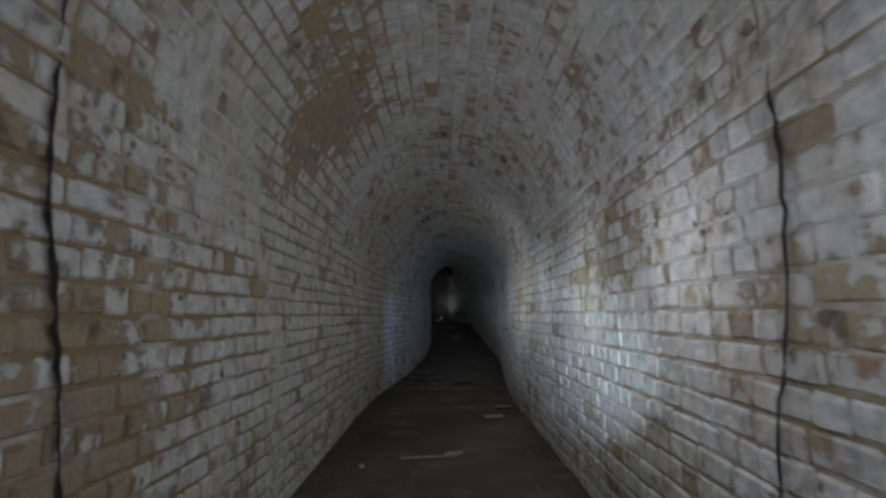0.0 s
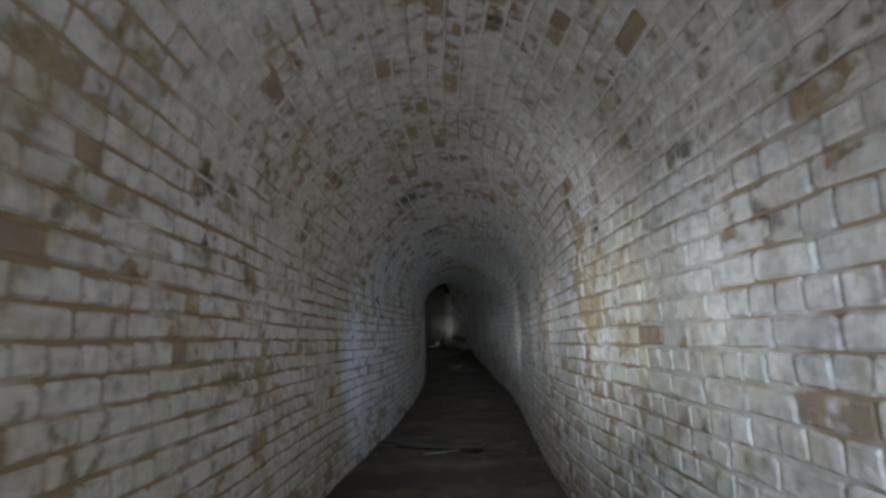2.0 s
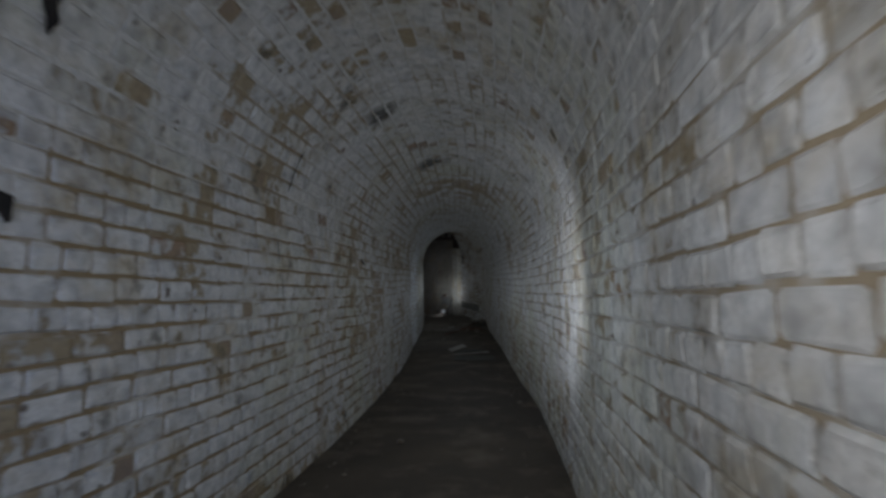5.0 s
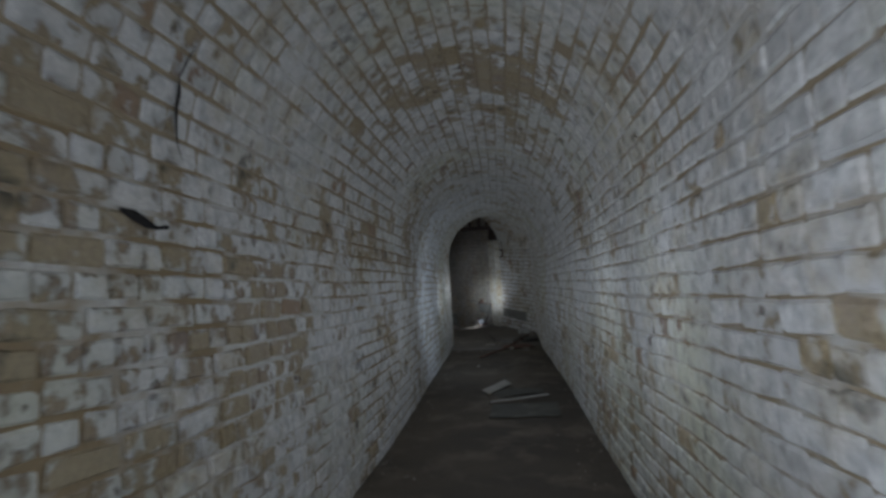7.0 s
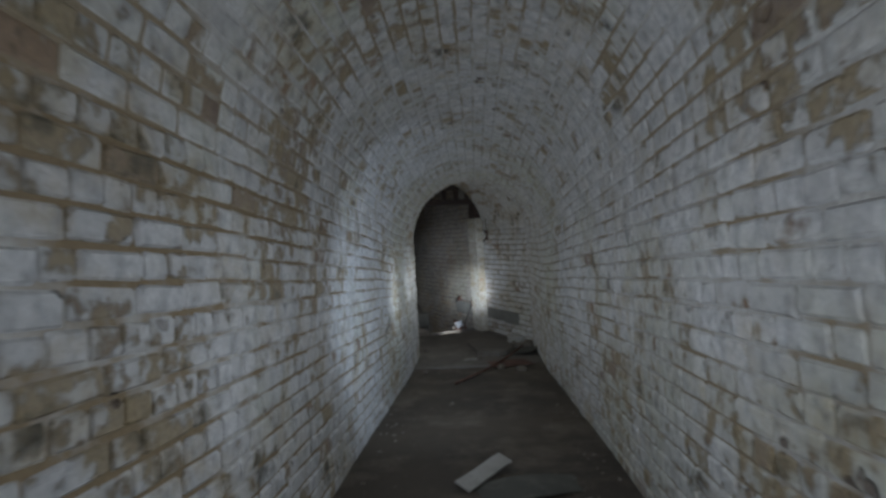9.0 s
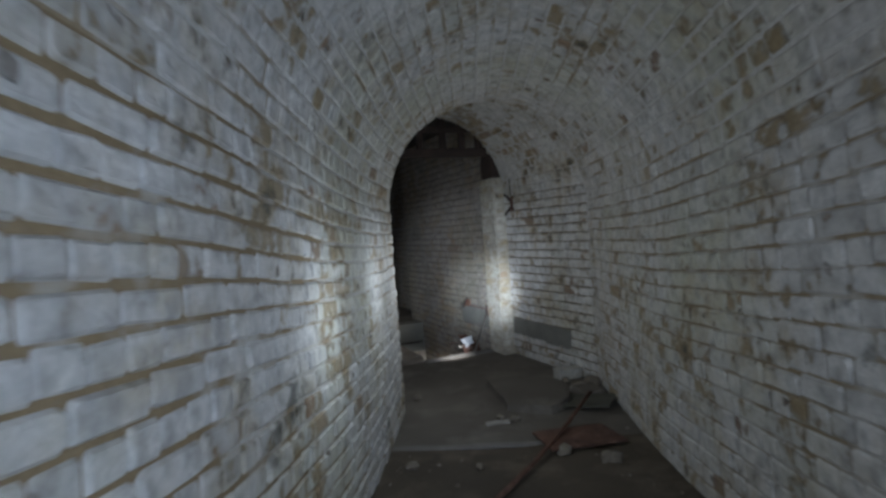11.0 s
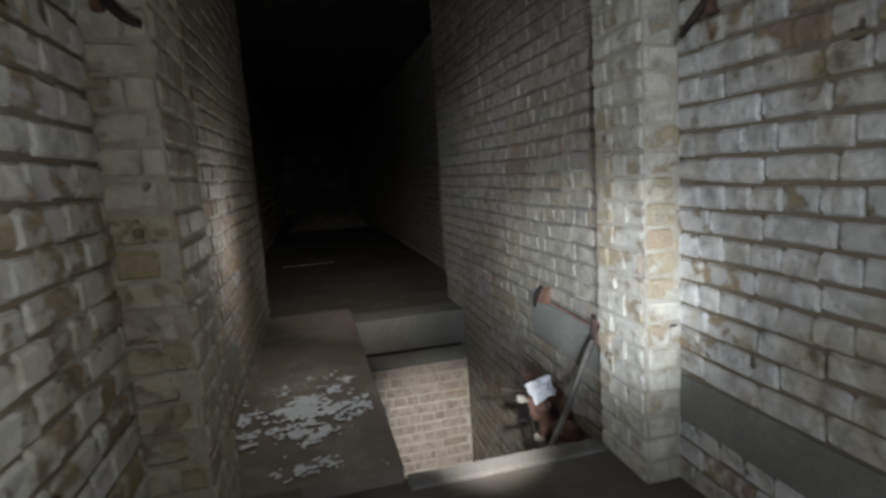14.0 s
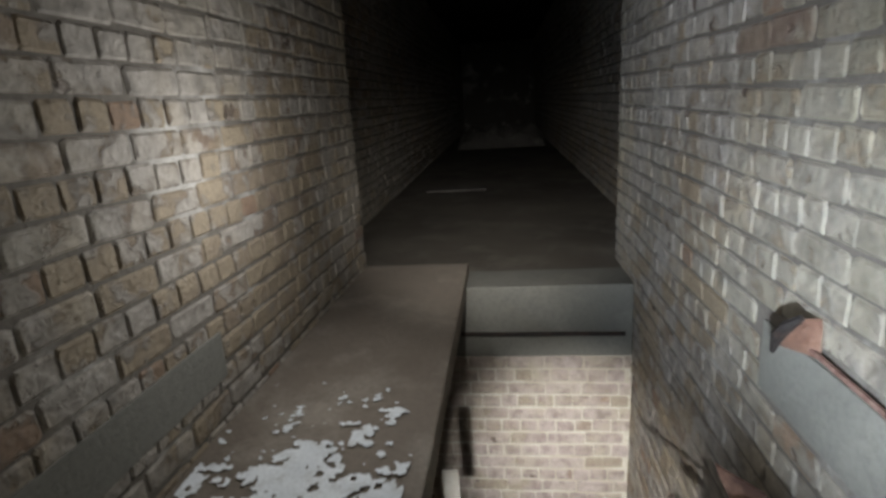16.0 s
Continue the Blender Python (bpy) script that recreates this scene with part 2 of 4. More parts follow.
def mortar_material(name, dirt, washed, cover, places=()):
    m, n, l, bsdf = material(name, 0.95)
    p = n.new("ShaderNodeNewGeometry").outputs["Position"]
    mid, fine = noise_node(n, l, p, 2.3, 4), noise_node(n, l, p, 60.0, 5, 0.7)
    k = calc(n, l, "ADD", mid, calc(n, l, "MULTIPLY", fine, 0.2))
    # joints lose their wash with the bricks round them, and keep it where the wash is thick
    for place, radius, share in places:
        far = n.new("ShaderNodeVectorMath")
        far.operation = "DISTANCE"
        far.inputs[1].default_value = place
        l.new(p, far.inputs[0])
        k = calc(n, l, "ADD", k, calc(n, l, "MULTIPLY", ramp(n, l, far.outputs["Value"], radius, 0.0), share))
    colour = mix(n, l, ramp(n, l, k, cover, cover + 0.12), dirt, washed)
    colour = mix(n, l, calc(n, l, "MULTIPLY", ramp(n, l, fine, 0.4, 0.7), 0.5), colour, tuple(c * 0.55 for c in dirt))
    l.new(colour, bsdf.inputs["Base Color"])
    bump(n, l, bsdf, fine, 0.8, 0.008)
    return m


BARED = [(place, radius, -0.30) for place, radius in WORN]
THICK = [((-0.48, 2.7, 1.1), 1.9, 0.22), ((-0.80, -4.2, 1.5), 1.6, 0.16)]
M_MORTAR = mortar_material("brown_mortar", (0.22, 0.158, 0.088), (0.46, 0.435, 0.385), 0.61, THICK)
M_MORTAR_E = mortar_material("part_washed_mortar", (0.225, 0.172, 0.108), (0.40, 0.38, 0.34), 0.54, BARED[11:13])
M_MORTAR_V = mortar_material("washed_mortar", (0.27, 0.210, 0.135), (0.49, 0.47, 0.425), 0.47, BARED)
M_MORTAR_G = mortar_material("grey_mortar", (0.125, 0.110, 0.092), (0.36, 0.34, 0.305), 0.64)
M_MORTAR_L = mortar_material("lobby_mortar", (0.165, 0.132, 0.094), (0.37, 0.345, 0.30), 0.64)
M_MORTAR_P = mortar_material("pale_mortar", (0.42, 0.37, 0.29), (0.50, 0.46, 0.38), 0.5)


def rough_material(name, a, b, c, scale=3.0, grain=45.0, roughness=0.95, depth=0.01, metal=0.0):
    """Three-toned, blotchy and grainy surface."""
    m, n, l, bsdf = material(name, roughness)
    p = n.new("ShaderNodeNewGeometry").outputs["Position"]
    big, mid, fine = noise_node(n, l, p, scale * 0.3, 3), noise_node(n, l, p, scale, 6, 0.65), noise_node(n, l, p, grain, 6, 0.7)
    colour = mix(n, l, ramp(n, l, big, 0.38, 0.62), a, b)
    colour = mix(n, l, ramp(n, l, mid, 0.5, 0.72), colour, c)
    colour = mix(n, l, calc(n, l, "MULTIPLY", ramp(n, l, fine, 0.45, 0.75), 0.5), colour, tuple(v * 0.5 for v in a))
    l.new(colour, bsdf.inputs["Base Color"])
    bsdf.inputs["Metallic"].default_value = metal
    bump(n, l, bsdf, calc(n, l, "ADD", mid, fine), 0.8, depth)
    return m


M_EARTH = rough_material("trodden_earth", (0.085, 0.066, 0.044), (0.052, 0.041, 0.029), (0.150, 0.120, 0.084), 2.2, 50, 0.9, 0.012)
M_CONCRETE = rough_material("dusty_concrete", (0.130, 0.112, 0.090), (0.082, 0.070, 0.056), (0.175, 0.155, 0.128), 2.5, 60, 0.85, 0.012)
M_SLAB = rough_material("brown_slab", (0.21, 0.175, 0.14), (0.15, 0.122, 0.096), (0.28, 0.245, 0.20), 3.2, 55, 0.75, 0.010)
M_THRESH = rough_material("worn_concrete_edge", (0.155, 0.142, 0.125), (0.11, 0.10, 0.088), (0.21, 0.195, 0.175), 5.0, 60, 0.85, 0.008)
M_RENDER = rough_material("green_grey_cement", (0.165, 0.160, 0.138), (0.125, 0.120, 0.103), (0.205, 0.195, 0.165), 2.0, 50, 0.9, 0.004)
M_PLASTER = rough_material("pale_rough_plaster", (0.39, 0.36, 0.30), (0.32, 0.285, 0.225), (0.26, 0.20, 0.13), 7.0, 45, 0.9, 0.02)
M_RUST = rough_material("rust", (0.13, 0.068, 0.045), (0.075, 0.042, 0.032), (0.20, 0.12, 0.085), 12.0, 120, 0.85, 0.004, 0.3)
M_PINK = rough_material("flaking_rust", (0.175, 0.100, 0.078), (0.125, 0.070, 0.055), (0.27, 0.175, 0.14), 16.0, 120, 0.85, 0.005, 0.1)
M_OLD = rough_material("limed_iron", (0.085, 0.075, 0.064), (0.060, 0.050, 0.042), (0.14, 0.125, 0.105), 14.0, 120, 0.8, 0.003, 0.2)
M_PAINT = rough_material("flaked_white_paint", (0.66, 0.68, 0.68), (0.56, 0.58, 0.59), (0.45, 0.45, 0.43), 16.0, 140, 0.8, 0.002)
M_IRON = rough_material("dark_iron", (0.03, 0.026, 0.024), (0.045, 0.035, 0.03), (0.07, 0.045, 0.035), 12.0, 120, 0.7, 0.003, 0.5)
M_TIMBER = rough_material("rotten_timber", (0.050, 0.034, 0.026), (0.035, 0.025, 0.02), (0.075, 0.048, 0.036), 9.0, 80, 0.85, 0.006)
M_PALE = rough_material("pale_weathered_board", (0.34, 0.32, 0.28), (0.26, 0.24, 0.205), (0.18, 0.162, 0.132), 8.0, 90, 0.9, 0.003)
M_GREYBOARD = rough_material("grey_green_board", (0.078, 0.074, 0.056), (0.058, 0.054, 0.042), (0.115, 0.108, 0.082), 6.0, 90, 0.85, 0.003)
M_STONE = rough_material("rubble", (0.36, 0.34, 0.29), (0.25, 0.235, 0.2), (0.45, 0.43, 0.38), 14.0, 120, 0.95, 0.005)
M_CRUMB = rough_material("mortar_crumb", (0.16, 0.135, 0.10), (0.11, 0.09, 0.07), (0.24, 0.22, 0.18), 9.0, 90, 0.95, 0.004)
# masonry overhead in the corridor: its shade is put into this near-black colour
M_GLOOM = rough_material("gloom_dark_masonry", (0.045, 0.040, 0.035), (0.030, 0.027, 0.024), (0.060, 0.053, 0.046), 2.0, 40, 1.0, 0.006)
M_CLOTH = rough_material("white_rag", (0.74, 0.75, 0.76), (0.68, 0.70, 0.71), (0.60, 0.62, 0.63), 14.0, 150, 0.8, 0.002)
# black of the cracks, and of the shade painted on the right-hand return
M_CRACK_SHADE = rough_material("black_crack_and_shade", (0.012, 0.010, 0.009), (0.02, 0.017, 0.014), (0.03, 0.024, 0.02), 10.0, 90, 1.0, 0.002)

# ---------------------------------------------------------------- mesh helpers


def mesh_of(name, verts, faces, mats, index=None, smooth=False):
    me = bpy.data.meshes.new(name)
    me.from_pydata([tuple(v) for v in verts], [], faces)
    for m in mats:
        me.materials.append(m)
    if index is not None:
        me.polygons.foreach_set("material_index", index)
    if smooth:
        me.polygons.foreach_set("use_smooth", [True] * len(me.polygons))
    me.update()
    return me


def part(name, bm, mat, parent=None, label="", smooth=False):
    me = bpy.data.meshes.new(name)
    bm.normal_update()
    bm.to_mesh(me)
    bm.free()
    me.materials.append(mat)
    if smooth:
        me.polygons.foreach_set("use_smooth", [True] * len(me.polygons))
    ob = new(name, me)
    if parent:
        ob.parent = parent
    if label:
        tagged(ob, label)
    return ob


def box(bm, size, m=Matrix(), bevel=0.0, rough=0.0, cuts=0, seed=0):
    """A worn box: bevelled, cut finer and shaken."""
    made = bmesh.ops.create_cube(bm, size=1.0, matrix=m @ Matrix.Diagonal((*size, 1)))
    vs = made["verts"]
    if cuts:
        es = list({e for v in vs for e in v.link_edges})
        out = bmesh.ops.subdivide_edges(bm, edges=es, cuts=cuts, use_grid_fill=True)
        vs = list({v for f in bm.faces for v in f.verts}) if len(bm.verts) < 4000 else vs
    if bevel:
        es = [e for e in {e for v in vs for e in v.link_edges} if e.is_valid and len(e.link_faces) == 2 and e.calc_face_angle(0) > 0.7]
        bmesh.ops.bevel(bm, geom=es, offset=bevel, segments=2, affect="EDGES", profile=0.6)
    if rough:
        rnd = random.Random(seed)
        off = Vector((rnd.random() * 50, rnd.random() * 50, rnd.random() * 50))
        for v in bm.verts:
            v.co += noise.noise_vector(v.co * 9 + off) * rough
    return bm


def tube(bm, points, radius, sides=8):
    """A round bar along points."""
    rings = []
    pts = [Vector(p) for p in points]
    for i, p in enumerate(pts):
        d = (pts[min(i + 1, len(pts) - 1)] - pts[max(i - 1, 0)]).normalized()
        q = d.to_track_quat("Z", "Y").to_matrix()
        r = radius[i] if isinstance(radius, (list, tuple)) else radius
        rings.append([bm.verts.new(p + q @ Vector((math.cos(k * math.tau / sides) * r, math.sin(k * math.tau / sides) * r, 0))) for k in range(sides)])
    for a, b in zip(rings, rings[1:]):
        for k in range(sides):
            bm.faces.new((a[k], a[(k + 1) % sides], b[(k + 1) % sides], b[k]))
    bm.faces.new(list(reversed(rings[0])))
    bm.faces.new(rings[-1])
    return bm


def sheet(name, surface, us, vs, mats, thick=0.25, index=None):
    """A wall or vault as a solid sheet: surface(u, v) gives a place and the way into the room."""
    nu, nv = len(us), len(vs)
    front, back = [], []
    for u in us:
        for v in vs:
            p, nrm = surface(u, v)
            front.append(p)
            back.append(p - nrm * thick)
    verts = front + back
    k = nu * nv
    faces = []
    for i in range(nu - 1):
        for j in range(nv - 1):
            a, b, c, d = i * nv + j, (i + 1) * nv + j, (i + 1) * nv + j + 1, i * nv + j + 1
            faces.append((a, b, c, d))
            faces.append((k + d, k + c, k + b, k + a))
    rim = [i * nv for i in range(nu)] + [(nu - 1) * nv + j for j in range(1, nv)] + [i * nv + nv - 1 for i in range(nu - 2, -1, -1)] + [j for j in range(nv - 2, 0, -1)]
    for a, b in zip(rim, rim[1:] + rim[:1]):
        faces.append((b, a, k + a, k + b))
    return verts, faces


# unit bricks: a worn front, chamfered, with ragged corners; stretched to size when laid
def brick_shape(seed):
    rnd = random.Random(seed)
    j = lambda k: (rnd.random() - 0.5) * k
    ring = []
    for sx, sy, first in ((-1, -1, 0), (1, -1, 1), (1, 1, 0), (-1, 1, 1)):
        cx, cy = 0.02 + 0.07 * rnd.random(), 0.06 + 0.15 * rnd.random()
        two = [(0.5 * sx, (0.5 - cy) * sy), ((0.5 - cx) * sx, 0.5 * sy)]
        ring += two if first == 0 else two[::-1]
    ring = [(x + j(0.03), y_ + j(0.10)) for x, y_ in ring]
    vs = []
    for z, kx, ky in ((-0.8, 1.0, 1.0), (0.25, 1.0, 1.0), (0.95, 0.93, 0.80)):
        vs += [(x * kx, y_ * ky, z + (j(0.5) if z > 0.5 else 0)) for x, y_ in ring]
    fs = []
    for r in (0, 8):
        for k in range(8):
            fs.append((r + k, r + (k + 1) % 8, r + 8 + (k + 1) % 8, r + 8 + k))
    fs.append(tuple(range(16, 24)))
    return vs, fs


SHAPES = [brick_shape(40 + k) for k in range(16)]
COURSE, STRETCH, HEAD, JOINT = 0.084, 0.216, 0.106, 0.011


def bond(length, height, first=0, seed=1, start=0.0):
    """English bond: courses of stretchers and headers in turn: (u0, u1, v0, v1) of every brick."""
    rnd = random.Random(seed)
    rows = int(math.ceil(height / COURSE - 0.3))
    pitch = height / rows
    for r in range(rows):
        size = STRETCH if (r + first) % 2 else HEAD
        u = -(size if size == STRETCH else 0.06) * 0.5 + (0.03 * rnd.random())
        while u < length:
            w = size * (1 + (rnd.random() - 0.5) * 0.10)
            if rnd.random() < 0.03:
                w = HEAD if size == STRETCH else STRETCH
            a, b = max(u, 0.0), min(u + w, length)
            if b - a > 0.045:
                yield a, b, r * pitch, (r + 1) * pitch
            u += w


def lay(parent, surface, bricks, own, mats, seed=1, proud=0.012, gap=JOINT, keep=None, as_parts=300):
    """Lays bricks on a surface. Those for which own(u, v) holds are objects, up to as_parts; the rest is one piece of brickwork."""
    rnd = random.Random(seed)
    verts, faces, count, cache = [], [], 0, {}
    for u0, u1, v0, v1 in bricks:
        u, v = (u0 + u1) / 2, (v0 + v1) / 2
        if keep and not keep(u, v):
            continue
        p, nrm = surface(u, v)
        du = (surface(u + 0.01, v)[0] - surface(u - 0.01, v)[0]).normalized()
        dv = nrm.cross(du).normalized()
        if rnd.random() < 0.0005:
            continue
        tilt = Matrix.Rotation((rnd.random() - 0.5) * 0.05, 3, "Z") @ Matrix.Rotation((rnd.random() - 0.5) * 0.05, 3, "X")
        turn = Matrix((du, dv, nrm)).transposed() @ tilt
        w = max(round((u1 - u0 - gap * (0.25 + 0.7 * rnd.random())) / 0.006) * 0.006, 0.03)
        h = v1 - v0 - gap * (0.7 + 0.5 * rnd.random())
        d = proud * (0.55 + 0.8 * rnd.random())
        kind = rnd.randrange(len(SHAPES))
        place = p + dv * ((rnd.random() - 0.5) * 0.005 + 0.009 * noise.noise(Vector((u * 1.3, v * 2.0, seed))))
        if count < as_parts and own(u, v):
            h = round(h / 0.004) * 0.004
            key = (kind % 4, round(w, 3), round(h, 3))
            if key not in cache:
                sv, sf = SHAPES[kind % 4]
                cache[key] = mesh_of("brick", [(x * w, y_ * h, z * proud) for x, y_, z in sv], sf, [mats[0]])
            ob = new("brick", cache[key])
            ob.parent = parent
            ob.matrix_world = Matrix.LocRotScale(place + nrm * (d - proud) * 0.5, turn.to_quaternion(), None)
            count += 1
        else:
            sv, sf = SHAPES[kind]
            k = len(verts)
            verts.extend(place + turn @ Vector((x * w, y_ * h, z * d)) for x, y_, z in sv)
            faces.extend(tuple(k + i for i in f) for f in sf)
    if faces:
        ob = new("brickwork", mesh_of("brickwork", verts, faces, [mats[1]]))
        ob.parent = parent
        tagged(ob, kind="stuff")
    return verts, faces


# ---------------------------------------------------------------- tunnel
ARC = math.pi * HALF * 0.985
FULL = 2 * SPRING + ARC
LENGTH = 3.95 - Y0


def section(h):
    """Tunnel profile: across, up and the normal into the room at h metres along the girth, from the left foot over the crown."""
    if h <= SPRING:
        return -HALF, h, Vector((1, 0, 0))
    if h >= SPRING + ARC:
        return HALF, FULL - h, Vector((-1, 0, 0))
    k = math.pi * (h - SPRING) / ARC
    return -HALF * math.cos(k), SPRING + RISE * math.sin(k), Vector((math.cos(k), 0, -math.sin(k)))


def tunnel(s, h):
    x, z, nrm = section(h)
    end = 3.97 + 0.265 * x * 1.0 - Y0
    y_ = Y0 + s * end / LENGTH
    bulge = 0.018 * noise.noise(Vector((y_ * 0.7, h * 1.3, 3.0)))
    narrow = 1 - 0.05 * math.exp(-((y_ + 2.6) / 2.2) ** 2)
    # kept within the wall so that feet stay on the floor
    return Vector((centre(y_) + x * narrow, y_, floor_z(y_) + z)) + nrm * bulge, nrm


def tunnel_left(s, h):
    return tunnel(s, h)


def tunnel_right(s, h):
    p, nrm = tunnel(LENGTH - s, FULL - h)
    return p, nrm


def tunnel_vault(s, h):
    return tunnel(s, SPRING + h)


def steps(a, b, n):
    return [a + (b - a) * k / n for k in range(n + 1)]


def wall_piece(name, surface, us, vs, mat, label, thick=0.25):
    verts, faces = sheet(name, surface, us, vs, [mat], thick)
    ob = new(name, mesh_of(name, verts, faces, [mat]))
    return tagged(ob, label, "wall", kind="structure")


wall_west = wall_piece("wall_west", tunnel_left, steps(0, LENGTH, 100), steps(0, SPRING, 14), M_MORTAR, "whitewashed brick tunnel wall with brown joints and peeling patches")
wall_east = wall_piece("wall_east", tunnel_right, steps(0, LENGTH, 100), steps(0, SPRING, 14), M_MORTAR_E, "whitewashed brick tunnel wall, flaking to bare brick in places")


def vault_with_bricks(name, surface, length, girth, us, vs, mats, seed, label, first=0, proud=0.008, gap=0.010):
    v1, f1 = sheet(name, surface, us, vs, [], 0.25)
    v2, f2 = [], []
    rnd = random.Random(seed)
    for u0, u1, w0, w1 in bond(length, girth, first, seed):
        u, v = (u0 + u1) / 2, (w0 + w1) / 2
        p, nrm = surface(u, v)
        if rnd.random() < 0.001:
            continue
        du = (surface(u + 0.01, v)[0] - surface(u - 0.01, v)[0]).normalized()
        dv = nrm.cross(du).normalized()
        turn = Matrix((du, dv, nrm)).transposed() @ Matrix.Rotation((rnd.random() - 0.5) * 0.06, 3, "Z")
        sv, sf = SHAPES[rnd.randrange(len(SHAPES))]
        d, w, h = proud * (0.4 + 1.0 * rnd.random()), u1 - u0 - gap, w1 - w0 - gap
        k = len(v1) + len(v2)
        v2.extend(p + turn @ Vector((x * w, y_ * h, z * d)) for x, y_, z in sv)
        f2.extend(tuple(k + i for i in f) for f in sf)
    ob = new(name, mesh_of(name, v1 + v2, f1 + f2, mats, [0] * len(f1) + [1] * len(f2)))
    return tagged(ob, label, "ceiling", kind="structure")


ceiling_tunnel = vault_with_bricks("ceiling_tunnel", tunnel_vault, LENGTH, ARC, steps(0, LENGTH, 100), steps(0, ARC, 28), [M_MORTAR_V, M_BRICK_J], 5,
                                   "barrel vault of whitewashed brick, stained ochre in patches", first=1)

# floor of the tunnel and lobby
rows_y = steps(Y0, 3.0, 92)
fv, ff = [], []
NX = 10
for y_ in rows_y:
    for k in range(NX + 1):
        x = (k / NX - 0.5) * 2 * (HALF + 0.15)
        fv.append((centre(y_) + x, y_, floor_z(y_) + 0.014 * noise.noise(Vector((x * 2.2, y_ * 1.6, 0))) + 0.008 * noise.noise(Vector((x * 7, y_ * 6, 4)))))
for i in range(len(rows_y) - 1):
    for k in range(NX):
        a = i * (NX + 1) + k
        ff.append((a, a + 1, a + NX + 2, a + NX + 1))
kf = len(fv)
fv += [(x, y_, z - 0.3) for x, y_, z in fv]
ff += [(kf + d, kf + c, kf + b, kf + a) for a, b, c, d in list(ff)]
tagged(new("floor_tunnel", mesh_of("floor_tunnel", fv, ff, [M_EARTH], smooth=True)), "dark trodden earth floor sloping down the tunnel", "floor", kind="structure")


def slab_of(name, corners, z, depth, mat, label, category="floor", kind="structure"):
    """A flat slab over a polygon of (x, y) corners."""
    k = len(corners)
    vs = [(x, y_, z) for x, y_ in corners] + [(x, y_, z - depth) for x, y_ in corners]
    fs = [tuple(range(k)), tuple(reversed(range(k, 2 * k)))] + [(i, k + i, k + (i + 1) % k, (i + 1) % k) for i in range(k)]
    return tagged(new(name, mesh_of(name, vs, fs, [mat])), label, category, kind=kind)


def xy(a, b):
    p = in_ab(a, b)
    return p.x, p.y


PIT_A0, PIT_A1, PIT_B0, PIT_B1 = 5.04, 7.42, 1.86, 2.79
slab_of("floor_lobby", [(-1.2, 2.98), (1.9, 2.98), (1.9, 4.1), xy(PIT_A0, 3.1), xy(PIT_A0, 0.9)], 0.0, 0.25, M_CONCRETE, "dusty grey concrete floor at the tunnel's foot")

edge = bmesh.new()
box(edge, (1.05, 0.07, 0.06), Matrix.Translation((0.06, 2.97, -0.012)) @ Matrix.Rotation(-0.05, 4, "Z"), 0.008, 0.010, 5, 8)
tagged(part("trim_floor_edge", edge, M_THRESH), "pale worn edge where the concrete floor meets the earth", "edge", kind="structure")

# end wall behind the start
slab = bmesh.new()
box(slab, (2.4, 0.25, 3.2), Matrix.Translation((centre(Y0), Y0 - 0.13, floor_z(Y0) + 1.2)))
tagged(part("wall_south", slab, M_MORTAR_V), "plain whitewashed wall closing the tunnel's upper end", "wall", kind="structure")

# ---------------------------------------------------------------- lobby and corridor
B_L, B_R = 1.11, 2.82            # lobby walls
A_F, A_C = 4.70, 5.02            # front and back of the door piers
P_L, P_R = 1.27, 2.685           # clear opening
C_L, C_R = 1.14, 2.79            # corridor walls
E_L, E_R = 7.70, 7.92            # where they end


def plane_wall(o, du, nrm):
    o, du, nrm = Vector(o), Vector(du), Vector(nrm)
    return lambda u, v: (o + du * u + UP * v + nrm * 0.010 * noise.noise(Vector((u * 1.1, v * 1.1, o.x * 7))), nrm)


def brick_wall(name, o, du, nrm, length, height, label, mats, mortar, seed, first=0, holes=(), as_parts=300, own=None, thick=0.25, proud=0.012):
    surf = plane_wall(o, du, nrm)
    ob = wall_piece(name, surf, steps(0, length, max(2, int(length * 4))), steps(0, height, max(2, int(height * 4))), mortar, label, thick)
    keep = lambda u, v: not any(a < u < b and c < v < d for a, b, c, d in holes)
    LAYING.append((ob, surf, length, height, first, seed, own or (lambda u, v: True), mats, keep, as_parts, proud))
    return ob


LAYING = []
SKEW, SKEW_N = (U + V * 0.026).normalized(), (V - U * 0.026).normalized()
# strips of cement let into the brickwork, as (u0, u1, v0, v1)
STRIP_N = (0.0 + 4.70 - 4.69, 4.70 - 3.67, 0.215, 0.40)
SPR_L = 1.72
wall_lobby_right = brick_wall("wall_lobby_right", in_ab(A_F, B_R), -U, -V, A_F - 3.24, SPR_L, "whitewashed brick wall with a grey-green cement strip near the floor",
                              (M_BRICK, M_BRICK_J), M_MORTAR_L, 21, holes=[STRIP_N])
wall_lobby_left = brick_wall("wall_lobby_left", in_ab(3.60, B_L), U, V, A_F - 3.60, SPR_L, "grey whitewashed brick wall beside the door pier",
                             (M_BRICK, M_BRICK_J), M_MORTAR_L, 22)
wall_corridor_left = brick_wall("wall_corridor_left", in_ab(A_C, C_L), SKEW, SKEW_N, E_L - A_C, 2.7, "grey brick corridor wall with bare brick patches and a cement strip",
                                (M_GREY, M_GREY_J), M_MORTAR_G, 23, holes=[(0.0, 6.01 - A_C, 0.215, 0.375)], own=lambda u, v: v < 1.3, proud=0.007)
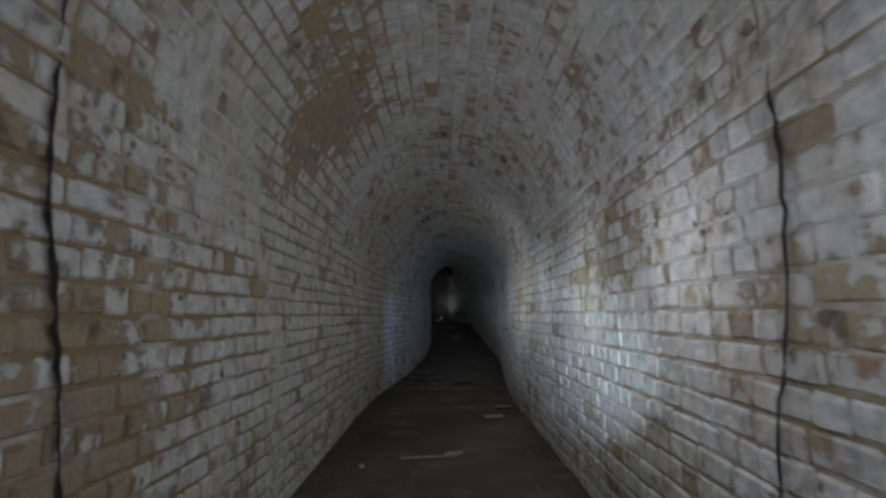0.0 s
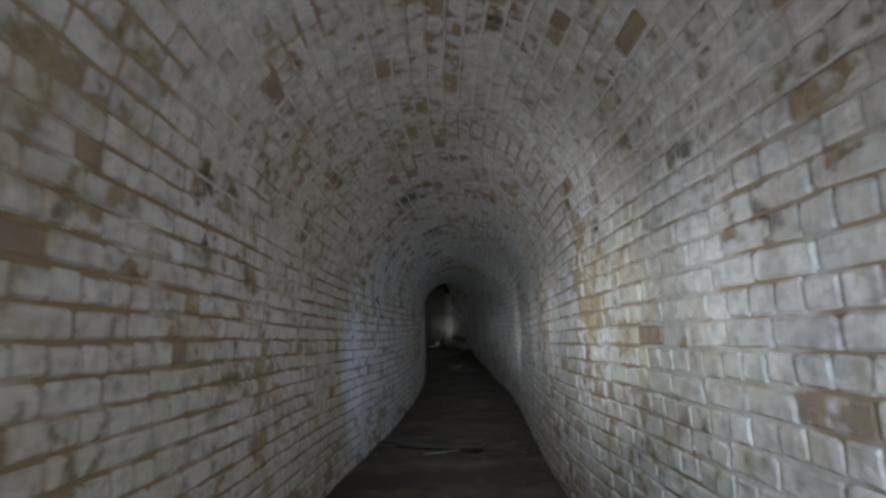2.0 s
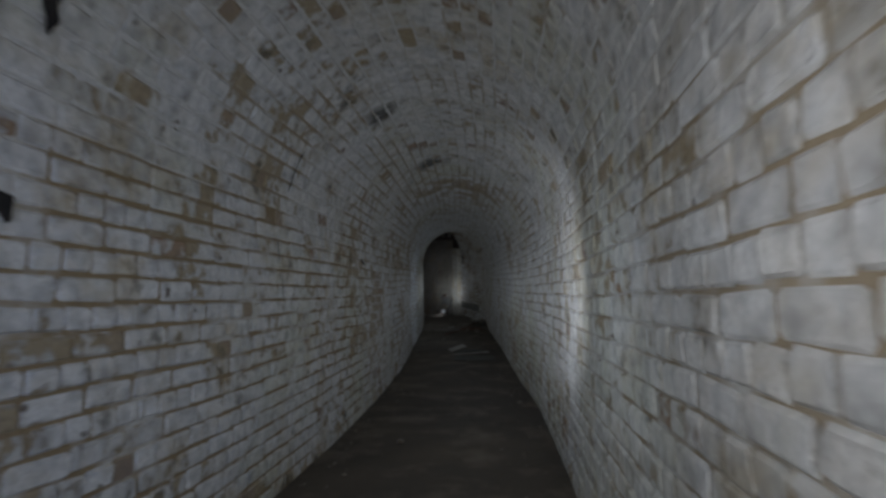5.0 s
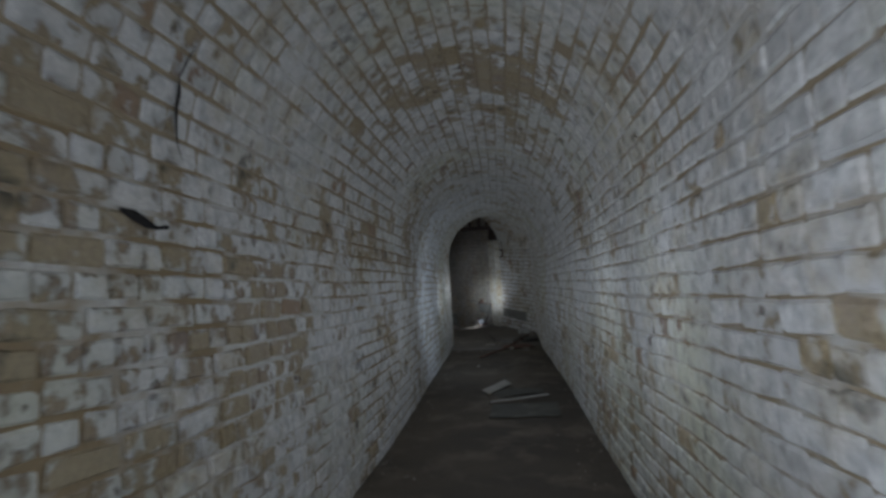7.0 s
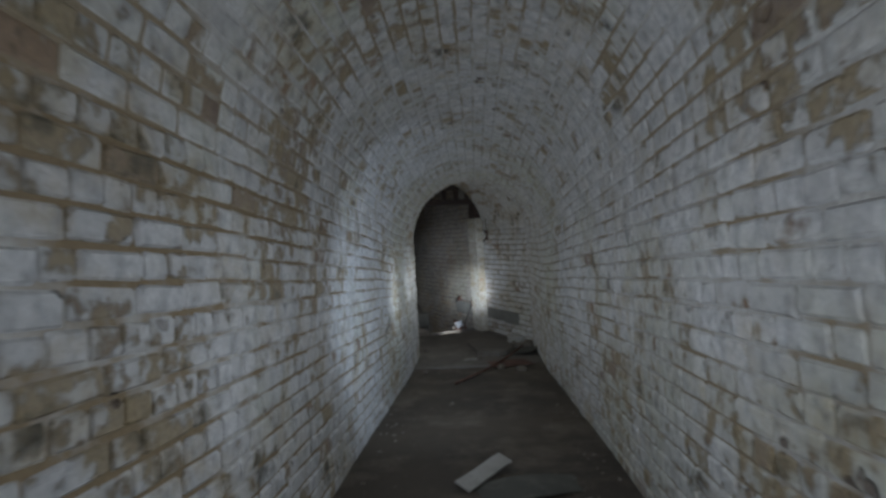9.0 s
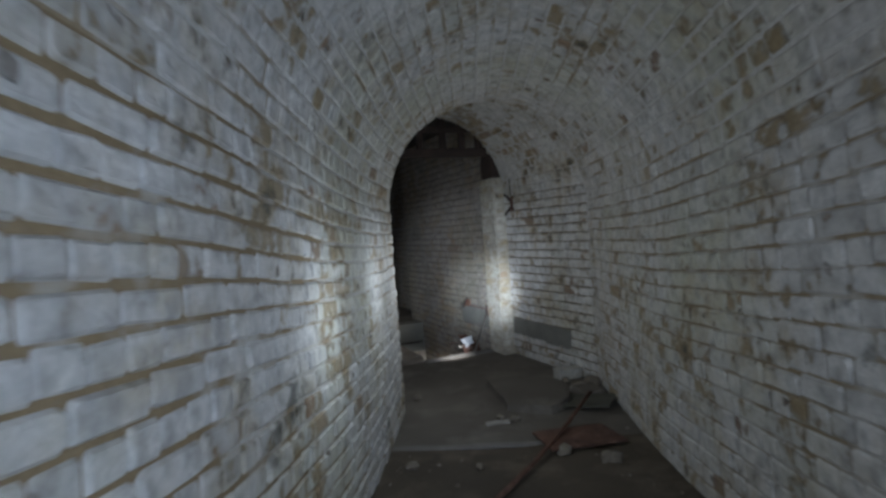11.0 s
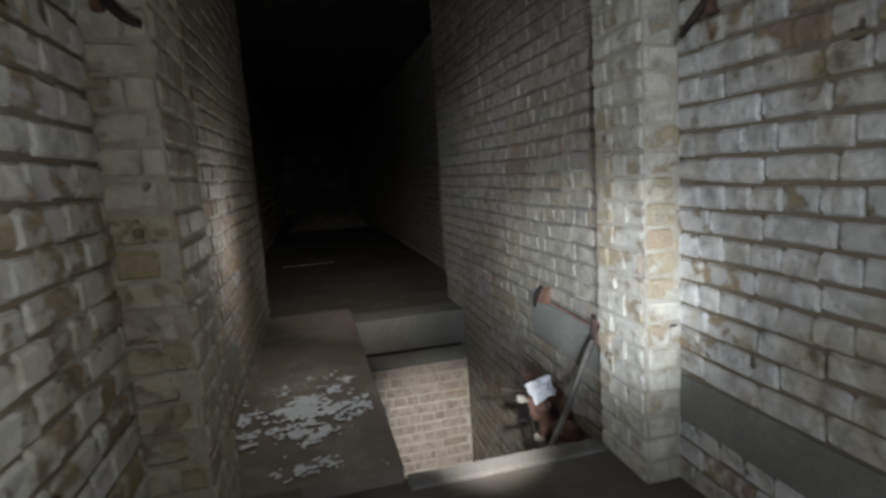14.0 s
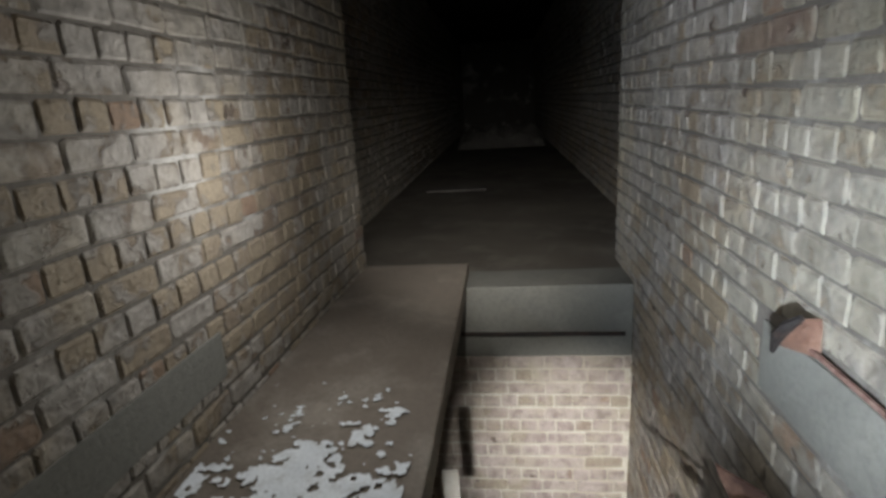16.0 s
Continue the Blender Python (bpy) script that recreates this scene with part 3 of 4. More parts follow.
wall_corridor_right = brick_wall("wall_corridor_right", in_ab(E_R, C_R, -2.3), -U, -V, E_R - A_C, 5.0, "grey brick corridor wall running down into the pit",
                                 (M_GREY, M_GREY_J), M_MORTAR_G, 24, holes=[(E_R - 5.93, E_R - A_C, 2.3 + 0.22, 2.3 + 0.42)], own=lambda u, v: 2.1 < v < 3.5, proud=0.007)


# lobby vault along U
LW = (B_R - B_L) / 2
LC = (B_R + B_L) / 2
LARC = math.pi * LW


def lobby_vault(s, h):
    k = math.pi * h / LARC
    b = LC - LW * math.cos(k)
    start = 3.60 + (3.26 - 3.60) * (b - B_L) / (B_R - B_L) - 0.02
    a = start + s * (A_F + 0.02 - start) / 1.25
    nrm = (V * math.cos(k) - UP * math.sin(k)).normalized()
    return in_ab(a, b, SPR_L + 0.86 * math.sin(k)), nrm


vault_with_bricks("ceiling_lobby", lobby_vault, 1.25, LARC, steps(0, 1.25, 5), steps(0, LARC, 28), [M_MORTAR_V, M_BRICK_J], 9, "low brick vault over the lobby before the doorway")


def prism(name, a0, a1, b0, b1, z0, z1, mat, label, category="wall", parent=None, rough=0.008, cuts=5, bevel=0.012, kind="structure", seed=1):
    bm = bmesh.new()
    c = in_ab((a0 + a1) / 2, (b0 + b1) / 2, (z0 + z1) / 2)
    turn = Matrix((V, U, UP)).transposed().to_4x4()
    box(bm, (b1 - b0, a1 - a0, z1 - z0), Matrix.Translation(c) @ turn, bevel, rough, cuts, seed)
    ob = part(name, bm, mat, parent)
    if not parent:
        tagged(ob, label, category, kind=kind)
    return ob


# door piers: whitewashed brick, worn round at the edges
M_PIER = brick_material("worn_pier_brick", (0.54, 0.51, 0.44), (0.33, 0.295, 0.235), (0.25, 0.19, 0.13), (0.34, 0.27, 0.165), 1.00, False)
M_PIER_J = brick_material("worn_pier_brickwork", (0.54, 0.51, 0.44), (0.33, 0.295, 0.235), (0.25, 0.19, 0.13), (0.34, 0.27, 0.165), 1.00, True)
PIER = (M_PIER, M_PIER_J)
IN = 0.012
prism("wall_pier_right", A_F + IN, A_C - 0.012, P_R + IN, B_R + 0.35, -0.3, 1.93, M_PLASTER, "core of the door pier in rough mortar", cuts=3, rough=0.004, seed=3)
prism("wall_pier_right_top", A_F + IN, A_C - 0.012, P_R + IN, B_R + 0.35, 2.195, 2.95, M_PLASTER, "core of the pier over the timber socket", cuts=3, rough=0.004, seed=4)
prism("wall_pier_left", A_F - 0.08 + IN, A_C, B_L - 0.35, P_L - IN, -0.3, 2.95, M_PLASTER, "core of the door pier in rough mortar", cuts=3, rough=0.004, seed=5)
for z0, z1, k in ((0.0, 1.93, 0), (2.195, 2.70, 1)):
    brick_wall("wall_pier_right_front", in_ab(A_F, P_R, z0), V, -U, B_R - P_R - 0.004, z1 - z0, "pale whitewashed brick face of the door pier, worn at its edge", PIER, M_PLASTER, 51 + k, first=k, thick=0.010, proud=0.008)
    brick_wall("wall_pier_right_reveal", in_ab(A_C - 0.014, P_R, z0), -U, -V, A_C - A_F - 0.016, z1 - z0, "pale whitewashed brick reveal of the door pier", PIER, M_PLASTER, 53 + k, first=1 - k, thick=0.010, proud=0.008)
brick_wall("wall_pier_left_front", in_ab(A_F - 0.08, B_L + 0.004, 0.0), V, -U, P_L - B_L - 0.006, 2.70, "pale whitewashed brick face of the door pier with chipped edge", PIER, M_PLASTER, 55, thick=0.010, proud=0.008)
brick_wall("wall_pier_left_reveal", in_ab(A_F - 0.078, P_L, 0.0), U, V, A_C - A_F + 0.076, 2.70, "pale whitewashed brick reveal of the door pier", PIER, M_PLASTER, 56, first=1, thick=0.010, proud=0.008)
lintel_end = prism("lintel_end", A_F + 0.03, A_C - 0.03, P_R + 0.012, B_R - 0.02, 1.935, 2.19, M_TIMBER, "charred stub of a timber lintel in its socket", "timber", rough=0.012, cuts=6, kind="", seed=6)

prism("lintel_end", A_F - 0.098, A_C - 0.15, B_L + 0.03, P_L + 0.016, 1.86, 2.10, M_TIMBER, "charred stub of a timber lintel in its socket", "timber", rough=0.012, cuts=6, kind="", seed=16)

# corridor ceiling, far walls and floors
slab_of("floor_corridor", [xy(PIT_A1, 0.3), xy(PIT_A1, 3.7), xy(23, 3.6), xy(23, 0.4)], 0.0, 0.12, M_CONCRETE, "dark dusty corridor floor beyond the pit")
# the ceiling's blackness is painted shade, not a stain
slab_of("ceiling_corridor", [xy(A_C - 0.3, 0.4), xy(A_C - 0.3, 3.6), xy(23, 3.6), xy(23, 0.4)], 2.95, 0.25, M_GLOOM, "corridor ceiling coloured near-black to imitate unlit gloom", "ceiling")
wall_far_left = brick_wall("wall_far_left", in_ab(E_L, C_L - 0.30), U, V, 15.0, 2.7, "dark brick wall of the corridor beyond the pit", (M_GREY, M_GREY_J), M_MORTAR_G, 25, own=lambda u, v: u < 2.2 and v < 1.6, as_parts=150)
wall_far_right = brick_wall("wall_far_right", in_ab(22.7, C_R + 0.32), -U, -V, 22.7 - E_R, 2.7, "dark brick wall of the corridor beyond the pit", (M_GREY, M_GREY_J), M_MORTAR_G, 26, own=lambda u, v: u > 12.9 and v < 1.6, as_parts=150)
prism("wall_far_end", 22.6, 22.85, 0.5, 3.5, -0.1, 2.75, M_MORTAR_G, "dark wall closing the corridor's far end", rough=0, cuts=0, bevel=0)
prism("wall_corner_left", E_L - 0.02, E_L + 0.004, C_L - 0.55, C_L - 0.03, -0.1, 2.75, M_MORTAR_G, "return of the corridor wall", rough=0, cuts=0, bevel=0)
# black colour stands in for shade where the wall steps back
prism("wall_corner_right", E_R - 0.004, E_R + 0.02, C_R + 0.03, C_R + 0.55, -0.1, 2.75, M_CRACK_SHADE, "return of the corridor wall, painted black for the recess's shade", rough=0, cuts=0, bevel=0)

# pit
wall_pit_far = brick_wall("wall_pit_far", in_ab(PIT_A1, 1.30, -2.3), V, -U, PIT_B1 - 1.30, 1.87, "pale bare brick wall at the pit's far side", (M_RED, M_RED_J), M_MORTAR_P, 27, as_parts=300, proud=0.007)
prism("trim_pit_edge", PIT_A1 - 0.012, PIT_A1 + 0.30, 1.30, PIT_B1 - 0.004, -0.43, 0.003, M_RENDER, "grey-green cement edge of the pit", "edge", rough=0.004, cuts=3)
prism("wall_pit_left", PIT_A0, PIT_A1, 1.05, 1.32, -2.3, -0.062, M_MORTAR_G, "rough pit wall under the slab", rough=0.008, cuts=3)
prism("wall_pit_near", PIT_A0 - 0.25, PIT_A0, 1.05, PIT_B1 + 0.2, -2.3, -0.255, M_MORTAR_G, "rough pit wall under the threshold", rough=0.008, cuts=3)
slab_of("floor_pit", [xy(4.8, 1.0), xy(4.8, 3.1), xy(7.7, 3.1), xy(7.7, 1.0)], -2.3, 0.2, M_EARTH, "dark earth at the bottom of the pit")
bm = bmesh.new()
tube(bm, [in_ab(PIT_A1 - 0.03, 1.82, -0.275), in_ab(PIT_A1 - 0.03, 2.74, -0.285)], 0.012)
tagged(part("iron_bar", bm, M_IRON), "thin dark iron bar along the pit's cement edge", "bar")

prism("trim_threshold", PIT_A0 - 0.085, PIT_A0 + 0.006, PIT_B0 + 0.01, P_R - 0.01, -0.12, 0.016, M_THRESH, "pale worn concrete edge before the pit", "edge", rough=0.006, cuts=5, bevel=0.01)


# cement strips
def strip(name, o, du, nrm, size, label):
    bm = bmesh.new()
    o, du, nrm = Vector(o), Vector(du), Vector(nrm)
    m = Matrix((du, UP, nrm)).transposed().to_4x4()
    m.translation = o + du * size[0] / 2 + UP * size[1] / 2
    box(bm, (size[0], size[1], 0.024), m, 0.003, 0.003, 6)
    return tagged(part(name, bm, M_RENDER), label, "cement strip", kind="structure")


strip("trim_strip_lobby", in_ab(A_F - 0.012, B_R, 0.215), -U, -V, (1.02, 0.185), "grey-green cement strip let into the brick wall")
strip("trim_strip_left", in_ab(A_C, C_L, 0.215), SKEW, SKEW_N, (0.99, 0.155), "grey-green cement strip let into the brick wall")
strip("trim_strip_right", in_ab(5.93, C_R, 0.22), -U, -V, (0.88, 0.20), "grey-green cement strip let into the brick wall")

# walkway slab with flaked white paint
walkway = tagged(new("walkway_slab"), "brown concrete walkway slab with flaked white paint beside the pit", "slab")
prism("slab", PIT_A0 - 0.02, 7.70, C_L + 0.01, PIT_B0, -0.055, 0.06, M_SLAB, "", parent=walkway, rough=0.004, cuts=6, bevel=0.008)


# flaked white paint on the walkway: cells of a fine grid where the paint still holds
pv, pf = [], []
CELL = 0.0065
for i in range(int(1.45 / CELL)):
    for j in range(int(0.62 / CELL)):
        a, b = 5.06 + i * CELL, C_L + 0.05 + j * CELL
        q = Vector((a * 5.0, b * 5.0, 2.0))
        hold_on = noise.noise(q) * 0.40 + noise.noise(q * 3.1) * 0.45 + noise.noise(q * 8.0) * 0.45
        near = 1 - abs(a - 5.62) / 0.62
        side = 1 - abs(b - 1.50) / 0.42
        if hold_on + near * 0.50 + side * 0.22 > 0.60:
            k = len(pv)
            for da, db in ((0, 0), (0, 1), (1, 1), (1, 0)):
                aa, bb = a + da * CELL, b + db * CELL
                w = noise.noise_vector(Vector((aa * 70, bb * 70, 0))) * 0.005
                pv.append(in_ab(aa + w.x, bb + w.y, 0.0665 + 0.0008 * w.z))
            pf.append((k, k + 1, k + 2, k + 3))
paint = new("paint_flakes", mesh_of("paint_flakes", pv, pf, [M_PAINT]))
paint.parent = walkway
tagged(paint, "flaking white paint", kind="stuff")

# ---------------------------------------------------------------- timber lattice over the doorway
lattice = tagged(new("timber_lattice"), "dark timber lattice filling the arch over the doorway", "lattice")
prism("beam", 4.78, 4.86, P_L - 0.02, P_R + 0.02, 2.175, 2.265, M_TIMBER, "", parent=lattice, cuts=3, rough=0.006)
prism("rail", 4.785, 4.855, P_L - 0.02, P_R + 0.02, 2.43, 2.50, M_TIMBER, "", parent=lattice, cuts=3, rough=0.006)
for b in (1.42, 1.66, 1.92, 2.18, 2.40, 2.60):
    prism("bar", 4.795, 4.845, b - 0.035, b + 0.035, 2.26, 2.70, M_TIMBER, "", parent=lattice, cuts=2, rough=0.004, seed=int(b * 100))
# darkness behind the lattice is in the colour too
prism("wall_over_lattice", 4.87, 5.0, P_L - 0.1, P_R + 0.1, 2.62, 2.95, M_GLOOM, "masonry over the doorway, coloured near-black to imitate shade", rough=0.004, cuts=2)

# ---------------------------------------------------------------- iron


def pintle(name, base, along, out, size, label):
    """A forged door hook: an upright plate with two bent prongs."""
    thing = tagged(new(name), label, "hinge", "door hooks on the piers")
    base, along, out = Vector(base), Vector(along), Vector(out)
    bm = bmesh.new()
    m = Matrix((along, out, UP)).transposed().to_4x4()
    m.translation = base + out * 0.014
    box(bm, (0.030, 0.036, size), m, 0.006, 0.004, 3, 4)
    part("plate", bm, M_RUST, thing)
    for sign in (1, -1):
        bm = bmesh.new()
        pts = []
        for k in range(7):
            f = k / 6
            pts.append(base + out * (0.025 + 0.028 * math.sin(f * 2.4)) + along * (0.010 + 0.085 * f) + UP * sign * (size * 0.22 + size * 0.52 * math.sin(f * math.pi / 2)))
        tube(bm, pts, [0.014, 0.014, 0.013, 0.012, 0.011, 0.010, 0.009])
        part("prong", bm, M_IRON, thing, smooth=True)
    return thing


pintle("door_hook", in_ab(4.53, B_R - 0.006, 1.63), U, -V, 0.15, "rusty forged door hook with two bent prongs on the brick wall")
pintle("door_hook", in_ab(4.615, 1.17, 1.65), V, -U, 0.15, "dark forged door hook with two bent prongs on the pier")

bm = bmesh.new()
tube(bm, [in_ab(4.545, B_R - 0.020, 1.715), in_ab(4.55, B_R - 0.026, 1.82), in_ab(4.555, B_R - 0.020, 1.93)], 0.005, 6)
tagged(part("iron_bar", bm, M_IRON), "thin dark iron bar on the brick wall over the hook", "bar")

# strap hinge low on the corridor wall
strap = tagged(new("strap_hinge"), "rusty iron strap hinge along the corridor wall with a flared tip", "hinge")
tn = Matrix((U, V, UP)).transposed().to_4x4()


def lump(place, size, seed, turn=Matrix(), amount=0.35):
    """A crusted lump of corroded iron."""
    bm = bmesh.new()
    bmesh.ops.create_icosphere(bm, subdivisions=3, radius=0.5)
    for v in bm.verts:
        q = v.co * 5 + Vector((seed * 3.1, seed, 0))
        v.co *= 1 + amount * noise.noise(q) + amount * 0.6 * noise.noise(q * 2.3)
        v.co = Vector((v.co.x * size[0], v.co.y * size[1], v.co.z * size[2]))
    bm.transform(Matrix.Translation(place) @ tn @ turn)
    return bm


def rod_of(points, radius, sides=8, shake=0.004):
    bm = tube(bmesh.new(), points, radius, sides)
    for v in bm.verts:
        v.co += noise.noise_vector(v.co * 40) * shake
    return bm


def plate_of(corners, thick, out):
    """A flat forged plate over corners, with thickness."""
    bm = bmesh.new()
    front = [bm.verts.new(c) for c in corners]
    back = [bm.verts.new(c + out * thick) for c in corners]
    k = len(corners)
    bm.faces.new(front)
    bm.faces.new(back[::-1])
    for i in range(k):
        bm.faces.new((front[i], back[i], back[(i + 1) % k], front[(i + 1) % k]))
    bmesh.ops.recalc_face_normals(bm, faces=bm.faces[:])
    bmesh.ops.subdivide_edges(bm, edges=bm.edges[:], cuts=2, use_grid_fill=True)
    for v in bm.verts:
        v.co += noise.noise_vector(v.co * 30) * 0.005
    return bm


bm = bmesh.new()
box(bm, (0.115, 0.045, 0.115), Matrix.Translation(in_ab(5.115, C_R - 0.028, 0.435)) @ tn @ Matrix.Rotation(0.15, 4, "Y"), 0.012, 0.014, 4, 31)
part("knuckle", bm, M_PINK, strap, "rusty brown knuckle plate")
part("pin", rod_of([in_ab(5.175, C_R - 0.045, 0.50), in_ab(5.18, C_R - 0.05, 0.44), in_ab(5.165, C_R - 0.045, 0.37)], 0.010), M_IRON, strap)
part("strap", rod_of([in_ab(5.72, C_R - 0.022, 0.450), in_ab(5.55, C_R - 0.024, 0.446), in_ab(5.35, C_R - 0.024, 0.442), in_ab(5.16, C_R - 0.024, 0.440)], 0.007, 6), M_PINK, strap)
part("tip", rod_of([in_ab(5.66, C_R - 0.060, 0.535), in_ab(5.695, C_R - 0.070, 0.505), in_ab(5.735, C_R - 0.070, 0.460), in_ab(5.775, C_R - 0.060, 0.405)], [0.009, 0.014, 0.015, 0.007], 6), M_IRON, strap, "black forged tip")
part("web", plate_of([in_ab(5.67, C_R - 0.012, 0.515), in_ab(5.68, C_R - 0.060, 0.515), in_ab(5.745, C_R - 0.060, 0.430), in_ab(5.66, C_R - 0.012, 0.435)], 0.012, UP), M_RUST, strap, "brown rusty web")

bm = bmesh.new()
tube(bm, [in_ab(5.12, C_R - 0.08, 0.41), in_ab(5.13, 2.64, 0.24), in_ab(5.15, 2.58, 0.08), in_ab(5.18, 2.52, -0.08), in_ab(5.24, 2.46, -0.26)], 0.015, 6)
tagged(part("iron_rod", bm, M_OLD), "grey-brown limed iron rod leaning from the hinge into the pit", "rod")

# rusty valve bracket at the pit's edge, with a white rag caught on it
valve = tagged(new("valve_bracket"), "heavily rusted iron valve bracket with spindles on the pit wall", "valve")
part("body", lump(in_ab(5.62, 2.67, -0.09), (0.12, 0.12, 0.15), 1, Matrix.Rotation(0.5, 4, "Y")), M_PINK, valve)
part("bonnet", lump(in_ab(5.55, 2.70, -0.19), (0.13, 0.13, 0.12), 2), M_PINK, valve)
part("backplate", lump(in_ab(5.62, 2.765, -0.12), (0.30, 0.05, 0.26), 3), M_RUST, valve, "dark crusted backplate")
part("ear", plate_of([in_ab(5.77, 2.62, 0.080), in_ab(5.66, 2.70, 0.075), in_ab(5.65, 2.73, -0.02), in_ab(5.72, 2.66, -0.03)], 0.010, U), M_RUST, valve, "thin rusty ear with a bent corner")
for p0, p1 in ((in_ab(5.66, 2.68, -0.035), in_ab(5.75, 2.51, -0.02)), (in_ab(5.60, 2.69, -0.16), in_ab(5.72, 2.585, -0.195))):
    spindle = part("spindle", rod_of([p0, p0.lerp(p1, 0.5), p1], 0.008, 6, 0.002), M_IRON, valve, "dark thin spindle")
    part("knob", rod_of([p1 - UP * 0.016, p1, p1 + UP * 0.016], [0.008, 0.014, 0.008], 6, 0.002), M_IRON, spindle)
for p0, p1 in ((in_ab(5.63, 2.65, -0.06), in_ab(5.69, 2.58, -0.06)), (in_ab(5.50, 2.71, -0.235), in_ab(5.58, 2.62, -0.225))):
    part("pipe_stub", rod_of([p0, p0.lerp(p1, 0.6), p0.lerp(p1, 0.8), p1], [0.016, 0.015, 0.021, 0.020], 8), M_STONE, valve, "pale limescaled pipe stub")
part("link", rod_of([in_ab(5.67, 2.64, -0.07), in_ab(5.62, 2.62, -0.15), in_ab(5.57, 2.62, -0.22)], 0.009, 6), M_IRON, valve)
part("foot", lump(in_ab(5.40, 2.73, -0.17), (0.20, 0.16, 0.15), 5), M_PINK, valve)


def crumpled(name, place, turn, w, h, mat, label, category, seed, amount=0.03, fold=0.25):
    bm = bmesh.new()
    bmesh.ops.create_grid(bm, x_segments=14, y_segments=14, size=0.5)
    for v in bm.verts:
        x, y_ = v.co.x, v.co.y
        edge = 1 + 0.22 * noise.noise(Vector((math.atan2(y_, x) * 1.6, seed, 0)))
        q = Vector((x * 3.2 + seed, y_ * 3.2, seed))
        v.co = Vector((x * w * edge, y_ * h * edge, noise.noise(q) * amount + noise.noise(q * 2.7) * amount * 0.5 - fold * (x * x) * w))
    bmesh.ops.solidify(bm, geom=bm.faces[:], thickness=0.003)
    bm.transform(Matrix.Translation(place) @ turn)
    return tagged(part(name, bm, mat, smooth=True), label, category)


facing = Matrix((V, (UP * 0.86 + U * 0.5).normalized(), (UP * 0.5 - U * 0.86).normalized())).transposed().to_4x4()
crumpled("rag", in_ab(5.60, 2.68, 0.015), facing @ Matrix.Rotation(0.3, 4, "Z"), 0.14, 0.11, M_CLOTH, "crumpled bright white rag caught on the rusty valve", "rag", 3, 0.040, 0.35)

bm = bmesh.new()
box(bm, (0.012, 0.05, 0.34), Matrix.Translation(in_ab(5.95, 1.90, -0.24)) @ tn @ Matrix.Rotation(-0.15, 4, "Y"), 0.003, 0.004, 3, 12)
tagged(part("timber_offcut", bm, M_PALE), "pale board offcut standing against the pit's slab edge", "board")

# ---------------------------------------------------------------- things on the floors


def ground(x, y_):
    return floor_z(y_) + 0.014 * noise.noise(Vector(((x - centre(y_)) * 2.2, y_ * 1.6, 0))) if y_ < 2.98 else 0.0


def lie(x, y_, yaw=0.0, lift=0.0, pitch=0.0, roll=0.0):
    slope = math.atan((ground(x, y_ + 0.2) - ground(x, y_ - 0.2)) / 0.4)
    return Matrix.Translation((x, y_, ground(x, y_) + lift)) @ Matrix.Rotation(slope, 4, "X") @ Matrix.Rotation(yaw, 4, "Z") @ Matrix.Rotation(pitch, 4, "Y") @ Matrix.Rotation(roll, 4, "X")


def board(name, x, y_, yaw, size, mat, label, category="board", lift=0.0, pitch=0.0, warp=0.0, seed=1, roll=0.0):
    bm = bmesh.new()
    box(bm, size, Matrix(), 0.003, 0.0, 6)
    for v in bm.verts:
        f = v.co.x / size[0] * 2
        v.co.z += warp * (f * f) + noise.noise(v.co * 6 + Vector((seed, 0, 0))) * 0.004
        v.co.y += noise.noise(v.co * 4 + Vector((seed, 5, 0))) * size[1] * 0.10
    bm.transform(lie(x, y_, yaw, size[2] / 2 + lift, pitch, roll))
    return tagged(part(name, bm, mat), label, category)


def rubble(x, y_, size, mat, label, seed, name="stone", flat=0.6):
    bm = bmesh.new()
    bmesh.ops.create_icosphere(bm, subdivisions=2, radius=0.5)
    for v in bm.verts:
        v.co *= 1 + 0.45 * noise.noise(v.co * 2.1 + Vector((seed * 3.7, 0, 0)))
        v.co = Vector((v.co.x * size, v.co.y * size * 0.8, v.co.z * size * flat))
    bm.transform(lie(x, y_, seed * 1.3, size * flat * 0.32))
    return tagged(part(name, bm, mat), label, "stone")


def broken_slab(name, corners, thick, lift, mat, label, seed):
    """A snapped slab over floor corners, with ragged edges and a slight tilt."""
    cx, cy = sum(c[0] for c in corners) / len(corners), sum(c[1] for c in corners) / len(corners)
    rim = []
    for (x0, y0), (x1, y1) in zip(corners, corners[1:] + corners[:1]):
        for k in range(5):
            f = k / 5
            q = noise.noise_vector(Vector((x0 + (x1 - x0) * f, y0 + (y1 - y0) * f, seed)) * 9) * 0.022
            rim.append((x0 + (x1 - x0) * f + q.x, y0 + (y1 - y0) * f + q.y))
    k = len(rim)
    vs, fs = [], []
    for grow, z in ((1.03, 0.0), (1.0, 0.35), (0.985, 0.9), (0.94, 1.0)):
        for x, y_ in rim:
            px, py = cx + (x - cx) * grow, cy + (y_ - cy) * grow
            vs.append((px, py, ground(px, py) - 0.004 + z * thick + (lift * (1 + (px - cx)) if z else 0.0)))
    for r in range(3):
        fs += [(r * k + i, r * k + (i + 1) % k, (r + 1) * k + (i + 1) % k, (r + 1) * k + i) for i in range(k)]
    fs += [tuple(range(3 * k, 4 * k)), tuple(reversed(range(k)))]
    return tagged(new(name, mesh_of(name, vs, fs, [mat])), label, "slab")


board("board", 0.42, -1.80, -0.10, (0.62, 0.52, 0.012), M_GREYBOARD, "thin grey-green sheet of board lying on the earth floor", seed=2)
